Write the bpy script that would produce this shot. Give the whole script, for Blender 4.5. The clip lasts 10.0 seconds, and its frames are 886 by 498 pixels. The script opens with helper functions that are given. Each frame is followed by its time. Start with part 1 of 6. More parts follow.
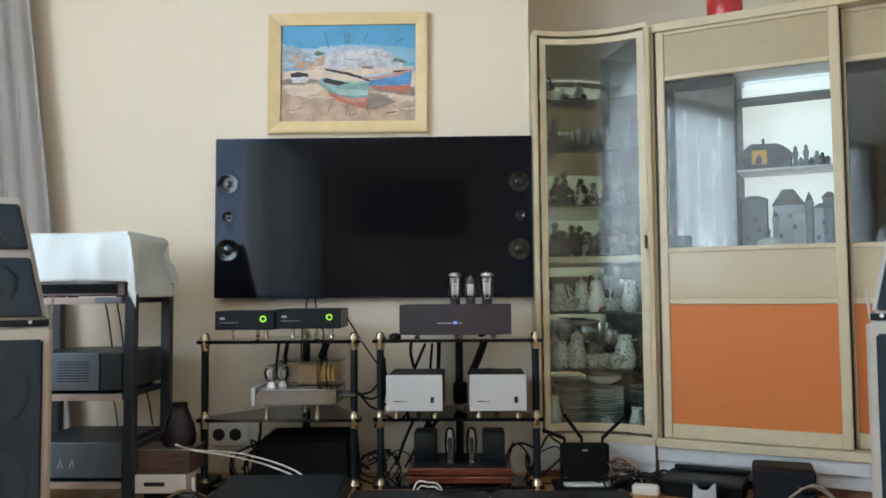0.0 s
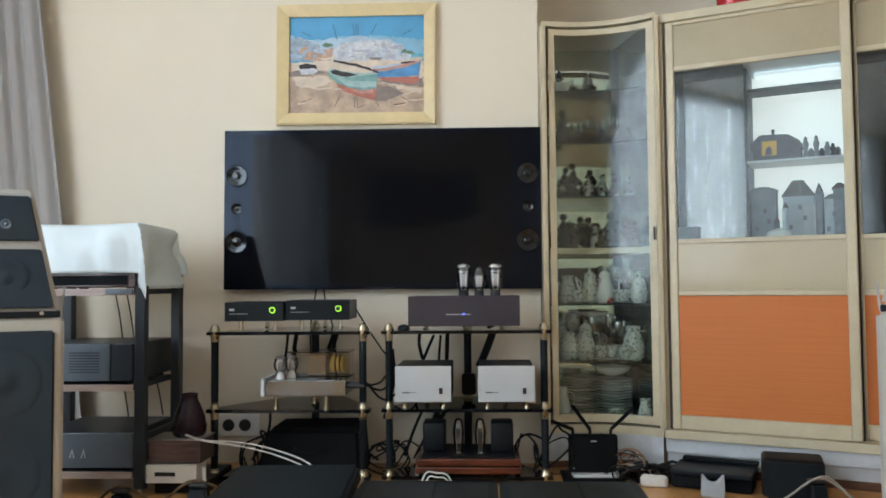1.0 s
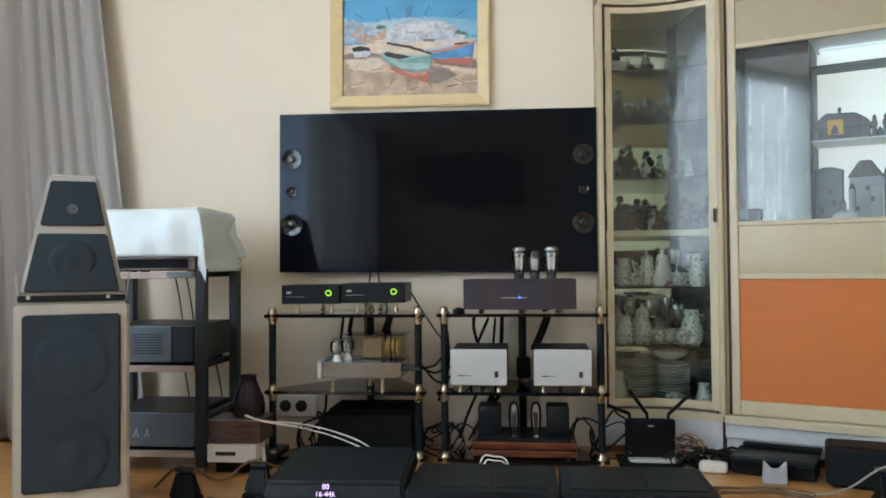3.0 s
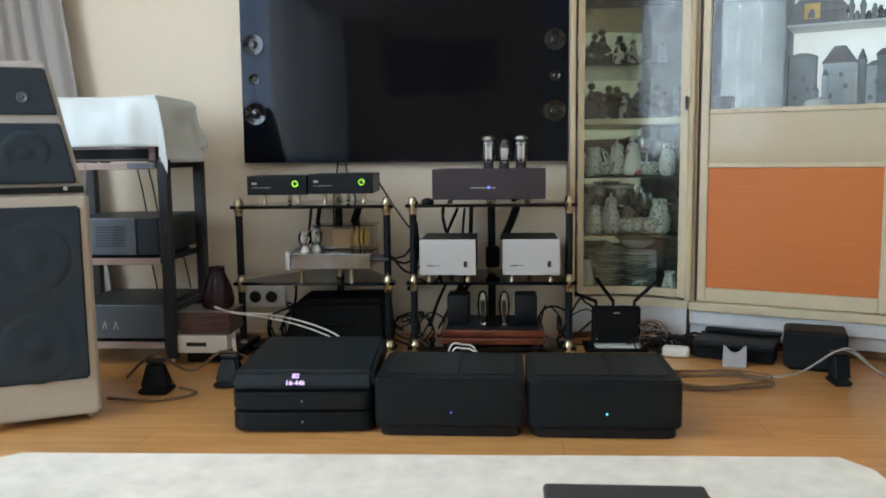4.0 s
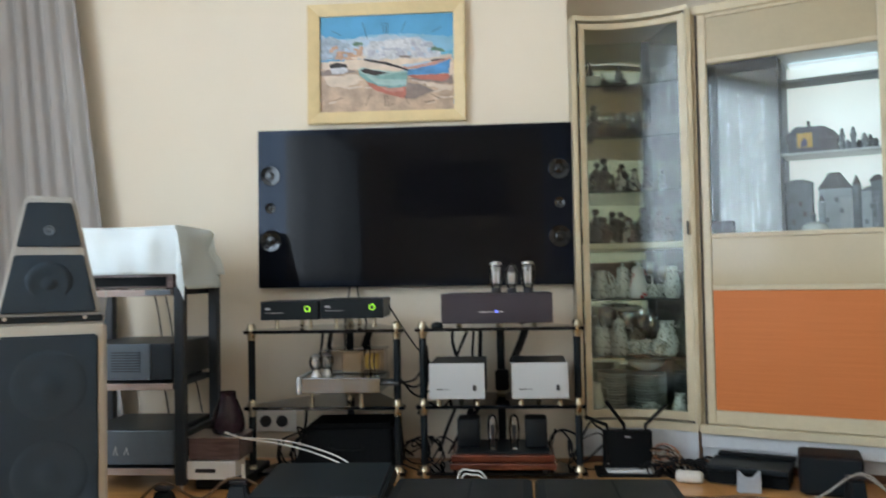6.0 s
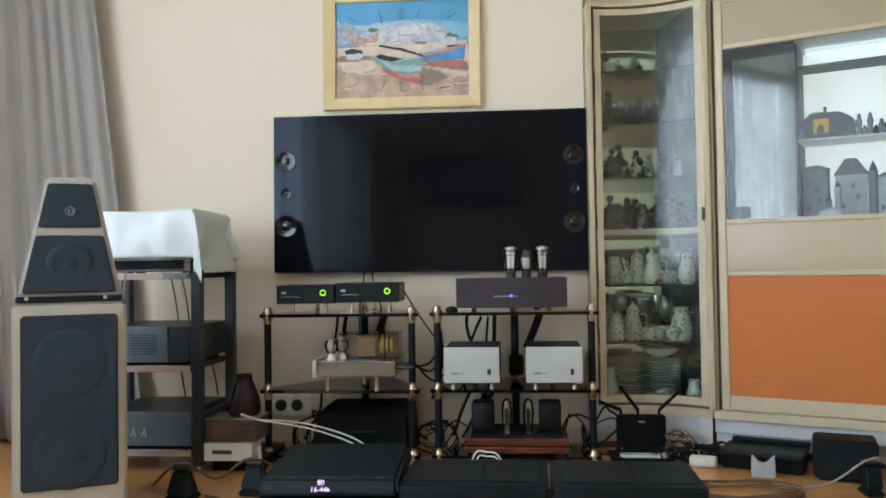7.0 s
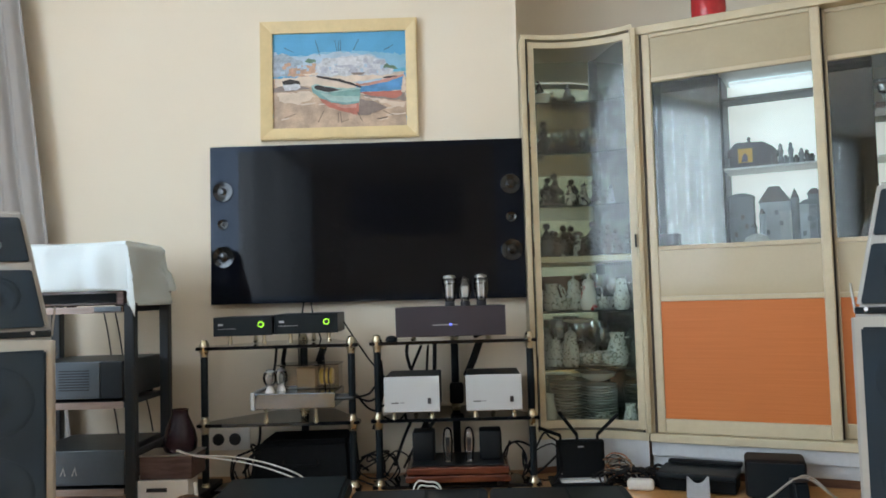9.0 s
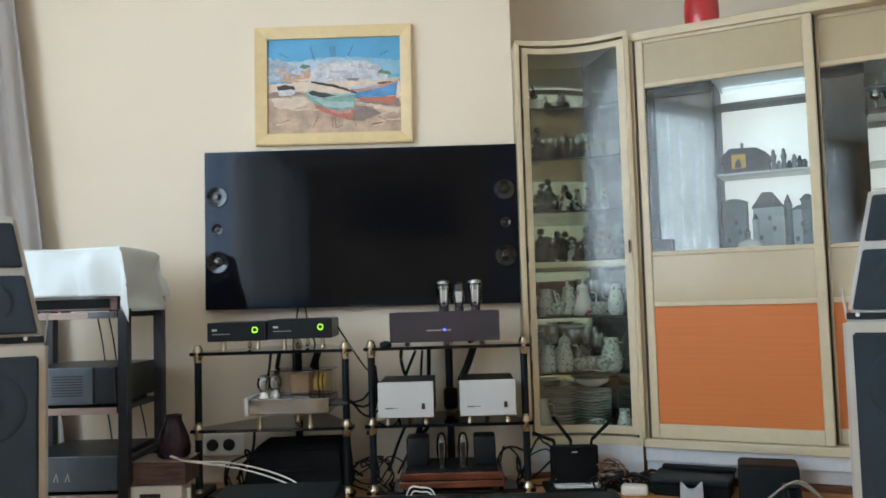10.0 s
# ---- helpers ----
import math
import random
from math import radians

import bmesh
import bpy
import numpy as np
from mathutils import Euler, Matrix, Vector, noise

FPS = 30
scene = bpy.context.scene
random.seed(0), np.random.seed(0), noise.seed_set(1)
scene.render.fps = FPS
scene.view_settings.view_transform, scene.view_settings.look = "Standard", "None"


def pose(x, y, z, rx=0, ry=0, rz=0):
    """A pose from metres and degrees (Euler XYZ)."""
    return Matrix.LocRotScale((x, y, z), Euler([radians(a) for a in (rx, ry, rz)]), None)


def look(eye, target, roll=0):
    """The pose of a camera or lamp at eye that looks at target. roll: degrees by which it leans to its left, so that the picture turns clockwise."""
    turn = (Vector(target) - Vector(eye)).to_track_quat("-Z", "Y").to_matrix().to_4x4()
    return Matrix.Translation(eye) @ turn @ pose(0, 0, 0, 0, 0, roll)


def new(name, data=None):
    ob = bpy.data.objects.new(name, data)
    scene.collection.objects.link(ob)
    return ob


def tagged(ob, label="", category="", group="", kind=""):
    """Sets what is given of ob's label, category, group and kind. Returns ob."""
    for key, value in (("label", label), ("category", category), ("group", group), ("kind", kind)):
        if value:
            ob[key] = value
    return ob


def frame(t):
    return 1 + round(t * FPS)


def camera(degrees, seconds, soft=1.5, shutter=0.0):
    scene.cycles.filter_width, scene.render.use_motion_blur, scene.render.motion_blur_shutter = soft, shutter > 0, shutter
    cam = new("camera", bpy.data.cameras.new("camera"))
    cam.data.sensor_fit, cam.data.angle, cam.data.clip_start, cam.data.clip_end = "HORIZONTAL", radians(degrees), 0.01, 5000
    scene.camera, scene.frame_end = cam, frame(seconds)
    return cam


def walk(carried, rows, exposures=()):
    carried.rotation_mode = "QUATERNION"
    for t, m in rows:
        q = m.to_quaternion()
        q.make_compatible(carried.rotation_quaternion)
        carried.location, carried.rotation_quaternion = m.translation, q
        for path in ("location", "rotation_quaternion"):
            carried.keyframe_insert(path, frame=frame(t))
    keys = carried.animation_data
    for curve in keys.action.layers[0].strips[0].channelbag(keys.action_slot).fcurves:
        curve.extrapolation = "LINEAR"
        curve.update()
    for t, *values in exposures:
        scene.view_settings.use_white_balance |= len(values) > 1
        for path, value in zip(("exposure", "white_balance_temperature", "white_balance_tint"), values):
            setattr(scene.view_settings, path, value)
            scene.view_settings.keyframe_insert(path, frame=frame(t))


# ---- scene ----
cam = camera(57.6, 10.0, soft=1.7, shutter=0.7)
PATH = [
    (0, (0.47, -3.646, 0.874), (0.385, -1.651, 0.986), -0.5),
    (0.5, (0.47, -3.648, 0.874), (0.377, -1.652, 0.977), -0.5),
    (1, (0.468, -3.649, 0.874), (0.363, -1.654, 0.965), -0.5),
    (1.5, (0.466, -3.638, 0.882), (0.346, -1.642, 0.95), -0.4),
    (2, (0.444, -3.639, 0.886), (0.297, -1.645, 0.936), -0.4),
    (2.2, (0.447, -3.636, 0.88), (0.272, -1.645, 0.9366), -0.5),
    (3.3, (0.424, -3.64, 0.889), (0.2045, -1.651, 0.914), -0.5),
    (3.5, (0.439, -3.633, 0.895), (0.228, -1.644, 0.877), -0.3),
    (3.6, (0.434, -3.629, 0.886), (0.2382, -1.64, 0.8353), -0.4),
    (3.7, (0.43, -3.625, 0.877), (0.247, -1.636, 0.774), -0.5),
    (3.8, (0.433, -3.619, 0.879), (0.2656, -1.6323, 0.7175), -0.57),
    (3.9, (0.436, -3.612, 0.882), (0.2827, -1.6287, 0.6638), -0.63),
    (4, (0.439, -3.606, 0.884), (0.288, -1.625, 0.655), -0.7),
    (4.1, (0.427, -3.616, 0.904), (0.276, -1.633, 0.6969), -1.05),
    (4.2, (0.415, -3.626, 0.925), (0.264, -1.641, 0.736), -1.4),
    (4.3, (0.429, -3.626, 0.919), (0.2675, -1.64, 0.7596), -1.53),
    (4.5, (0.458, -3.627, 0.907), (0.287, -1.638, 0.79), -1.8),
    (4.7, (0.444, -3.627, 0.918), (0.3103, -1.6333, 0.8508), -2.0),
    (4.8, (0.437, -3.627, 0.924), (0.322, -1.631, 0.898), -2.1),
    (4.9, (0.448, -3.633, 0.929), (0.3478, -1.6365, 0.943), -2.15),
    (5, (0.458, -3.639, 0.934), (0.375, -1.642, 0.981), -2.2),
    (5.2, (0.455, -3.623, 0.93), (0.405, -1.624, 0.976), -2.1),
    (5.5, (0.46, -3.632, 0.932), (0.383, -1.634, 0.908), -1.7),
    (6, (0.463, -3.667, 0.912), (0.282, -1.676, 0.975), -1.1),
    (6.2, (0.453, -3.669, 0.891), (0.247, -1.682, 0.981), -0.8),
    (7.3, (0.445, -3.689, 0.874), (0.238, -1.7, 0.913), -0.9),
    (7.5, (0.457, -3.693, 0.879), (0.282, -1.702, 0.937), -1.2),
    (8, (0.459, -3.694, 0.879), (0.345, -1.7, 0.969), -1.5),
    (8.5, (0.463, -3.698, 0.885), (0.38, -1.702, 0.988), -1.6),
    (9, (0.461, -3.698, 0.884), (0.398, -1.702, 0.995), -1.7),
    (9.5, (0.46, -3.696, 0.887), (0.407, -1.7, 1.002), -1.7),
    (10, (0.473, -3.702, 0.887), (0.418, -1.707, 1.009), -1.7),
]
walk(cam, [(t, look(eye, target, roll)) for t, eye, target, roll in PATH])

# ---- world and light ----
FLOOR = 0.08          # level of the floor
ROOF = 3.25
WX0, WX1, WY0, WY1 = -2.4, 2.75, -11.0, 0.0

world = bpy.data.worlds.new("sky")
scene.world = world
world.use_nodes = True
sky = world.node_tree.nodes.new("ShaderNodeTexSky")
sky.sky_type = 'NISHITA'
sky.sun_disc = False
sky.sun_elevation, sky.sun_rotation = radians(42), radians(307)
world.node_tree.links.new(sky.outputs[0], world.node_tree.nodes["Background"].inputs[0])
world.node_tree.nodes["Background"].inputs[1].default_value = 0.12

sun = new("sun", bpy.data.lights.new("sun", 'SUN'))
sun.data.energy, sun.data.angle, sun.data.color = 0.5, radians(15), (1, 0.95, 0.88)
sun.matrix_world = look((-8, 6, 9), (0, 0, 0))


def area(name, eye, target, sx, sy, power, color):
    d = bpy.data.lights.new(name, 'AREA')
    d.shape, d.size, d.size_y, d.energy, d.color = 'RECTANGLE', sx, sy, power, color
    ob = new(name, d)
    ob.matrix_world = look(eye, target)
    return ob


# area lamps for daylight in the two window halves; the far one is set weaker
area("window_light", (-2.42, -4.15, 1.99), (3, -4.15, 1.99), 4.9, 2.2, 310, (0.785, 0.88, 0.965))
area("window_light", (-2.42, -8.5, 1.99), (3, -8.5, 1.99), 3.8, 2.2, 105, (0.785, 0.88, 0.965))
scene.view_settings.exposure = 0.0

# ---- materials ----


def mat(name, color, rough=0.5, metal=0.0, var=0.12, scale=6.0, bump=0.05, fine=60.0, coat=0.0, stretch=(1, 1, 1), spec=0.5):
    """A painted, metal, stone or cloth surface with broad and fine variation."""
    m = bpy.data.materials.new(name)
    m.use_nodes = True
    nt = m.node_tree
    b = nt.nodes["Principled BSDF"]
    tc = nt.nodes.new("ShaderNodeTexCoord")
    mp = nt.nodes.new("ShaderNodeMapping")
    mp.inputs["Scale"].default_value = stretch
    nt.links.new(tc.outputs["Object"], mp.inputs["Vector"])
    n1, n2 = nt.nodes.new("ShaderNodeTexNoise"), nt.nodes.new("ShaderNodeTexNoise")
    n1.inputs["Scale"].default_value, n1.inputs["Detail"].default_value = scale, 4
    n2.inputs["Scale"].default_value, n2.inputs["Detail"].default_value = fine, 3
    for n in (n1, n2):
        nt.links.new(mp.outputs[0], n.inputs["Vector"])
    mul = nt.nodes.new("ShaderNodeMath")
    mul.operation = 'MULTIPLY_ADD'
    nt.links.new(n2.outputs[0], mul.inputs[0])
    mul.inputs[1].default_value = 0.45
    nt.links.new(n1.outputs[0], mul.inputs[2])
    ramp = nt.nodes.new("ShaderNodeValToRGB")
    lo, hi = [max(0, c * (1 - var)) for c in color], [min(1, c * (1 + var)) for c in color]
    ramp.color_ramp.elements[0].color, ramp.color_ramp.elements[1].color = (*lo, 1), (*hi, 1)
    ramp.color_ramp.elements[0].position, ramp.color_ramp.elements[1].position = 0.45, 1.0
    nt.links.new(mul.outputs[0], ramp.inputs[0])
    nt.links.new(ramp.outputs[0], b.inputs["Base Color"])
    rr = nt.nodes.new("ShaderNodeMapRange")
    rr.inputs["To Min"].default_value, rr.inputs["To Max"].default_value = max(0.02, rough * 0.85), min(1, rough * 1.15)
    nt.links.new(n1.outputs[0], rr.inputs["Value"])
    nt.links.new(rr.outputs[0], b.inputs["Roughness"])
    b.inputs["Metallic"].default_value = metal
    b.inputs["Coat Weight"].default_value = coat
    b.inputs["Specular IOR Level"].default_value = spec
    if bump:
        bp = nt.nodes.new("ShaderNodeBump")
        bp.inputs["Strength"].default_value, bp.inputs["Distance"].default_value = bump, 0.002
        nt.links.new(n2.outputs[0], bp.inputs["Height"])
        nt.links.new(bp.outputs[0], b.inputs["Normal"])
    return m


def grained(name, dark, light, stretch, scale, rough=0.45, coat=0.0, rot=0.0):
    """Wood with long grain lines."""
    m = bpy.data.materials.new(name)
    m.use_nodes = True
    nt = m.node_tree
    b = nt.nodes["Principled BSDF"]
    tc, mp = nt.nodes.new("ShaderNodeTexCoord"), nt.nodes.new("ShaderNodeMapping")
    mp.inputs["Scale"].default_value = stretch
    mp.inputs["Rotation"].default_value = (0, 0, rot)
    nt.links.new(tc.outputs["Object"], mp.inputs["Vector"])
    n = nt.nodes.new("ShaderNodeTexNoise")
    n.inputs["Scale"].default_value, n.inputs["Detail"].default_value, n.inputs["Distortion"].default_value = scale, 6, 0.4
    nt.links.new(mp.outputs[0], n.inputs["Vector"])
    n2 = nt.nodes.new("ShaderNodeTexNoise")
    n2.inputs["Scale"].default_value = 1.7
    nt.links.new(tc.outputs["Object"], n2.inputs["Vector"])
    mul = nt.nodes.new("ShaderNodeMath")
    mul.operation = 'MULTIPLY_ADD'
    nt.links.new(n2.outputs[0], mul.inputs[0])
    mul.inputs[1].default_value = 0.35
    nt.links.new(n.outputs[0], mul.inputs[2])
    ramp = nt.nodes.new("ShaderNodeValToRGB")
    ramp.color_ramp.elements[0].color, ramp.color_ramp.elements[1].color = (*dark, 1), (*light, 1)
    ramp.color_ramp.elements[0].position, ramp.color_ramp.elements[1].position = 0.5, 0.85
    nt.links.new(mul.outputs[0], ramp.inputs[0])
    nt.links.new(ramp.outputs[0], b.inputs["Base Color"])
    b.inputs["Roughness"].default_value = rough
    b.inputs["Coat Weight"].default_value = coat
    bp = nt.nodes.new("ShaderNodeBump")
    bp.inputs["Strength"].default_value, bp.inputs["Distance"].default_value = 0.08, 0.001
    nt.links.new(n.outputs[0], bp.inputs["Height"])
    nt.links.new(bp.outputs[0], b.inputs["Normal"])
    return m


def clear(name, tint=(1, 1, 1), ior=1.45, rough=0.0, strength=1.0):
    """Thin glass: clear with a gloss that grows towards grazing angles."""
    m = bpy.data.materials.new(name)
    m.use_nodes = True
    nt = m.node_tree
    nt.nodes.remove(nt.nodes["Principled BSDF"])
    out = nt.nodes["Material Output"]
    tr, gl, mx, fr = (nt.nodes.new(k) for k in ("ShaderNodeBsdfTransparent", "ShaderNodeBsdfGlossy", "ShaderNodeMixShader", "ShaderNodeFresnel"))
    tr.inputs[0].default_value = (*tint, 1)
    gl.inputs["Roughness"].default_value = rough
    fr.inputs[0].default_value = ior
    mul = nt.nodes.new("ShaderNodeMath")
    mul.operation = 'MULTIPLY'
    mul.inputs[1].default_value = strength
    nt.links.new(fr.outputs[0], mul.inputs[0])
    nt.links.new(mul.outputs[0], mx.inputs[0])
    nt.links.new(tr.outputs[0], mx.inputs[1])
    nt.links.new(gl.outputs[0], mx.inputs[2])
    nt.links.new(mx.outputs[0], out.inputs[0])
    return m


def glow(name, color, power):
    m = bpy.data.materials.new(name)
    m.use_nodes = True
    b = m.node_tree.nodes["Principled BSDF"]
    b.inputs["Base Color"].default_value = (*color, 1)
    b.inputs["Emission Color"].default_value = (*color, 1)
    b.inputs["Emission Strength"].default_value = power
    return m


def porcelain(name, base, spot, amount=0.62, scale=26):
    """White china with scattered painted flowers."""
    m = bpy.data.materials.new(name)
    m.use_nodes = True
    nt = m.node_tree
    b = nt.nodes["Principled BSDF"]
    tc, n = nt.nodes.new("ShaderNodeTexCoord"), nt.nodes.new("ShaderNodeTexNoise")
    n.inputs["Scale"].default_value, n.inputs["Detail"].default_value = scale, 3
    nt.links.new(tc.outputs["Object"], n.inputs["Vector"])
    r = nt.nodes.new("ShaderNodeValToRGB")
    r.color_ramp.elements[0].color, r.color_ramp.elements[1].color = (*base, 1), (*spot, 1)
    r.color_ramp.elements[0].position, r.color_ramp.elements[1].position = amount - 0.03, amount + 0.03
    nt.links.new(n.outputs[0], r.inputs[0])
    nt.links.new(r.outputs[0], b.inputs["Base Color"])
    b.inputs["Roughness"].default_value = 0.18
    return m


def floor_wood():
    """Honey-coloured laminate boards with dark joints."""
    m = grained("laminate", (0.50, 0.245, 0.078), (0.64, 0.335, 0.12), (1.2, 14, 1), 3.5, 0.32, 0.25)
    nt = m.node_tree
    b = nt.nodes["Principled BSDF"]
    ramp = [n for n in nt.nodes if n.bl_idname == "ShaderNodeValToRGB"][0]
    tc = [n for n in nt.nodes if n.bl_idname == "ShaderNodeTexCoord"][0]
    br = nt.nodes.new("ShaderNodeTexBrick")
    br.inputs["Scale"].default_value = 1.0
    br.inputs["Brick Width"].default_value, br.inputs["Row Height"].default_value = 1.2, 0.19
    br.inputs["Mortar Size"].default_value = 0.0016
    br.inputs["Color1"].default_value, br.inputs["Color2"].default_value = (0.93, 0.93, 0.93, 1), (1.03, 1.02, 1.0, 1)
    br.inputs["Mortar"].default_value = (0.7, 0.66, 0.62, 1)
    nt.links.new(tc.outputs["Object"], br.inputs["Vector"])
    mix = nt.nodes.new("ShaderNodeMix")
    mix.data_type, mix.blend_type = 'RGBA', 'MULTIPLY'
    mix.inputs["Factor"].default_value = 1.0
    nt.links.new(ramp.outputs[0], mix.inputs["A"])
    nt.links.new(br.outputs["Color"], mix.inputs["B"])
    nt.links.new(mix.outputs["Result"], b.inputs["Base Color"])
    return m


def voile():
    """Sheer curtain cloth: partly see-through, denser in its folds."""
    m = bpy.data.materials.new("sheer_voile")
    m.use_nodes = True
    nt = m.node_tree
    nt.nodes.remove(nt.nodes["Principled BSDF"])
    tc, mp, n = (nt.nodes.new(k) for k in ("ShaderNodeTexCoord", "ShaderNodeMapping", "ShaderNodeTexNoise"))
    mp.inputs["Scale"].default_value = (9, 9, 0.25)
    n.inputs["Scale"].default_value, n.inputs["Detail"].default_value = 2.0, 4
    nt.links.new(tc.outputs["Object"], mp.inputs["Vector"])
    nt.links.new(mp.outputs[0], n.inputs["Vector"])
    rr = nt.nodes.new("ShaderNodeMapRange")
    rr.inputs["From Min"].default_value, rr.inputs["From Max"].default_value = 0.35, 0.7
    rr.inputs["To Min"].default_value, rr.inputs["To Max"].default_value = 0.15, 0.85
    nt.links.new(n.outputs[0], rr.inputs["Value"])
    tr, tl, mx = (nt.nodes.new(k) for k in ("ShaderNodeBsdfTransparent", "ShaderNodeBsdfTranslucent", "ShaderNodeMixShader"))
    tr.inputs[0].default_value, tl.inputs[0].default_value = (0.95, 0.96, 0.97, 1), (0.7, 0.74, 0.78, 1)
    nt.links.new(rr.outputs[0], mx.inputs[0])
    nt.links.new(tr.outputs[0], mx.inputs[1])
    nt.links.new(tl.outputs[0], mx.inputs[2])
    nt.links.new(mx.outputs[0], nt.nodes["Material Output"].inputs[0])
    return m


M_WALL = mat("wall_paint", (0.77, 0.69, 0.56), 0.85, var=0.04, scale=1.3, bump=0.12, fine=220)
M_CEIL = mat("ceiling_paint", (0.8, 0.79, 0.76), 0.9, var=0.03, bump=0.05)
M_FLOOR = floor_wood()
M_BROWN = grained("brown_skirting", (0.11, 0.045, 0.022), (0.2, 0.09, 0.045), (2, 2, 30), 3, 0.5)
M_WHITE = mat("white_lacquer", (0.83, 0.82, 0.79), 0.4, var=0.04)
M_PLINTH = mat("greyed_white_plinth", (0.54, 0.56, 0.57), 0.45, var=0.10, scale=7)
M_CREAM = mat("cream_lacquer", (0.41, 0.345, 0.215), 0.3, var=0.05, bump=0.02)
M_CREAMF = mat("cream_frame", (0.555, 0.48, 0.325), 0.35, var=0.08, scale=12, bump=0.02)
M_CREAMG = mat("cream_gloss_panel", (0.50, 0.425, 0.285), 0.05, var=0.03, bump=0.0, spec=0.3)
# near-black colour that stands for the shade inside door gaps
M_GAPSHADE = mat("gap_shade", (0.06, 0.05, 0.04), 0.7)
M_ORANGE = grained("orange_beech_veneer", (0.53, 0.157, 0.040), (0.63, 0.20, 0.056), (0.5, 1, 190), 5, 0.45)
M_ORANGE.node_tree.nodes["Principled BSDF"].inputs["Specular IOR Level"].default_value = 0.25
M_BLACK = mat("black_metal", (0.0045, 0.0065, 0.0085), 0.45, var=0.3, bump=0.03, spec=0.28)
M_BLACKS = mat("black_satin", (0.0045, 0.0085, 0.0115), 0.5, var=0.3, scale=3, bump=0.05, fine=300, spec=0.22)
M_BLACKG = mat("black_glass", (0.006, 0.007, 0.009), 0.04, var=0.1, bump=0.0, spec=0.35)
M_DARKP = mat("dark_plastic", (0.025, 0.025, 0.03), 0.5, var=0.2)
M_RUBBER = mat("rubber_cable", (0.006, 0.006, 0.007), 0.6, spec=0.25)
M_WCABLE = mat("white_cable", (0.62, 0.6, 0.55), 0.5)
M_GCABLE = mat("grey_cable", (0.30, 0.28, 0.24), 0.5)
M_BRCABLE = mat("brown_cable", (0.16, 0.10, 0.055), 0.6)
M_BRASS = mat("brass", (0.46, 0.405, 0.29), 0.28, 1.0, var=0.15, scale=30)
M_CHROME = mat("chrome", (0.185, 0.215, 0.245), 0.03, 1.0, var=0.06, scale=16, bump=3.0, fine=5)
M_SILVER = mat("silver_anodised", (0.54, 0.57, 0.58), 0.42, 0.35, var=0.04, fine=250)
M_CHAMP = mat("champagne_lacquer", (0.37, 0.36, 0.33), 0.34, 0.12, var=0.06, coat=0.15)
M_CHAMPF = mat("champagne_face", (0.42, 0.40, 0.345), 0.38, 0.1, var=0.06)
M_GRILLE = mat("grille_cloth", (0.0125, 0.0235, 0.034), 0.85, var=0.35, scale=4, bump=0.3, fine=500)
M_ALU = mat("bare_aluminium", (0.7, 0.7, 0.7), 0.3, 1.0)
M_PURPLE = mat("aubergine_metal", (0.031, 0.0245, 0.033), 0.48, 0.15, var=0.12, fine=260)
M_ANTHRA = mat("anthracite_metal", (0.013, 0.015, 0.018), 0.45, 0.2, var=0.15, fine=260)
M_GREYM = mat("grey_amp_metal", (0.095, 0.12, 0.145), 0.42, 0.2, var=0.12)
M_MAHOG = grained("mahogany", (0.06, 0.014, 0.008), (0.14, 0.036, 0.018), (3, 20, 20), 3, 0.25, 0.4)
M_DWOOD = grained("dark_walnut", (0.035, 0.016, 0.012), (0.085, 0.04, 0.028), (3, 20, 20), 3, 0.35, 0.2)
M_LWOOD = grained("beech_edge", (0.30, 0.23, 0.20), (0.43, 0.34, 0.30), (2, 20, 20), 4, 0.5)
M_CLOTH = mat("pale_blue_cloth", (0.72, 0.80, 0.82), 0.9, var=0.05, scale=3, bump=0.25, fine=420)
M_DRAPE = mat("grey_drape", (0.36, 0.35, 0.34), 0.95, var=0.06, scale=2, bump=0.3, fine=380)
M_YELLOW = mat("pale_yellow_frame", (0.72, 0.57, 0.31), 0.45, var=0.07, scale=14, bump=0.05)
M_STONE = mat("mottled_white_top", (0.70, 0.665, 0.59), 0.3, var=0.14, scale=22, bump=0.02)
M_TUBE = clear("tube_glass", (0.96, 0.97, 0.97), 1.5, 0.0, 2.0)
M_GETTER = mat("getter_flash", (0.86, 0.86, 0.85), 0.28, 0.85)
M_PANE = clear("window_glass", (0.97, 0.99, 0.98), 1.45)
M_DOORGLASS = clear("cabinet_glass", (0.90, 0.94, 0.91), 1.5, 0.07, 0.85)
M_UNITGLASS = clear("sliding_door_glass", (0.92, 0.95, 0.94), 1.5, 0.0, 0.75)
M_SHELFG = clear("shelf_glass", (0.86, 0.92, 0.89), 1.5, 0.0, 1.4)
M_EDGE = mat("glass_edge_green", (0.012, 0.024, 0.019), 0.45, var=0.2, spec=0.1)
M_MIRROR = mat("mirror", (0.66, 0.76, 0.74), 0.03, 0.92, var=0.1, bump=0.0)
M_SHEER = voile()
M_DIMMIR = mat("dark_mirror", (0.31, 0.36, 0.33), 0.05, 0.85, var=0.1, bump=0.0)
M_INMIR = mat("grey_tinted_mirror", (0.080, 0.076, 0.073), 0.05, 1.0, var=0.25, scale=9, bump=0.0)
M_INNER = mat("white_inner_panel", (0.66, 0.69, 0.68), 0.35, var=0.05, scale=3)
M_SLATE = mat("slate_grey_plaster", (0.19, 0.205, 0.225), 0.75, var=0.25, scale=18)
M_PALEB = mat("pale_blue_plaster", (0.46, 0.50, 0.55), 0.7, var=0.2, scale=18)
M_ROOFM = mat("dark_tile_model", (0.12, 0.10, 0.10), 0.7, var=0.3, scale=20)
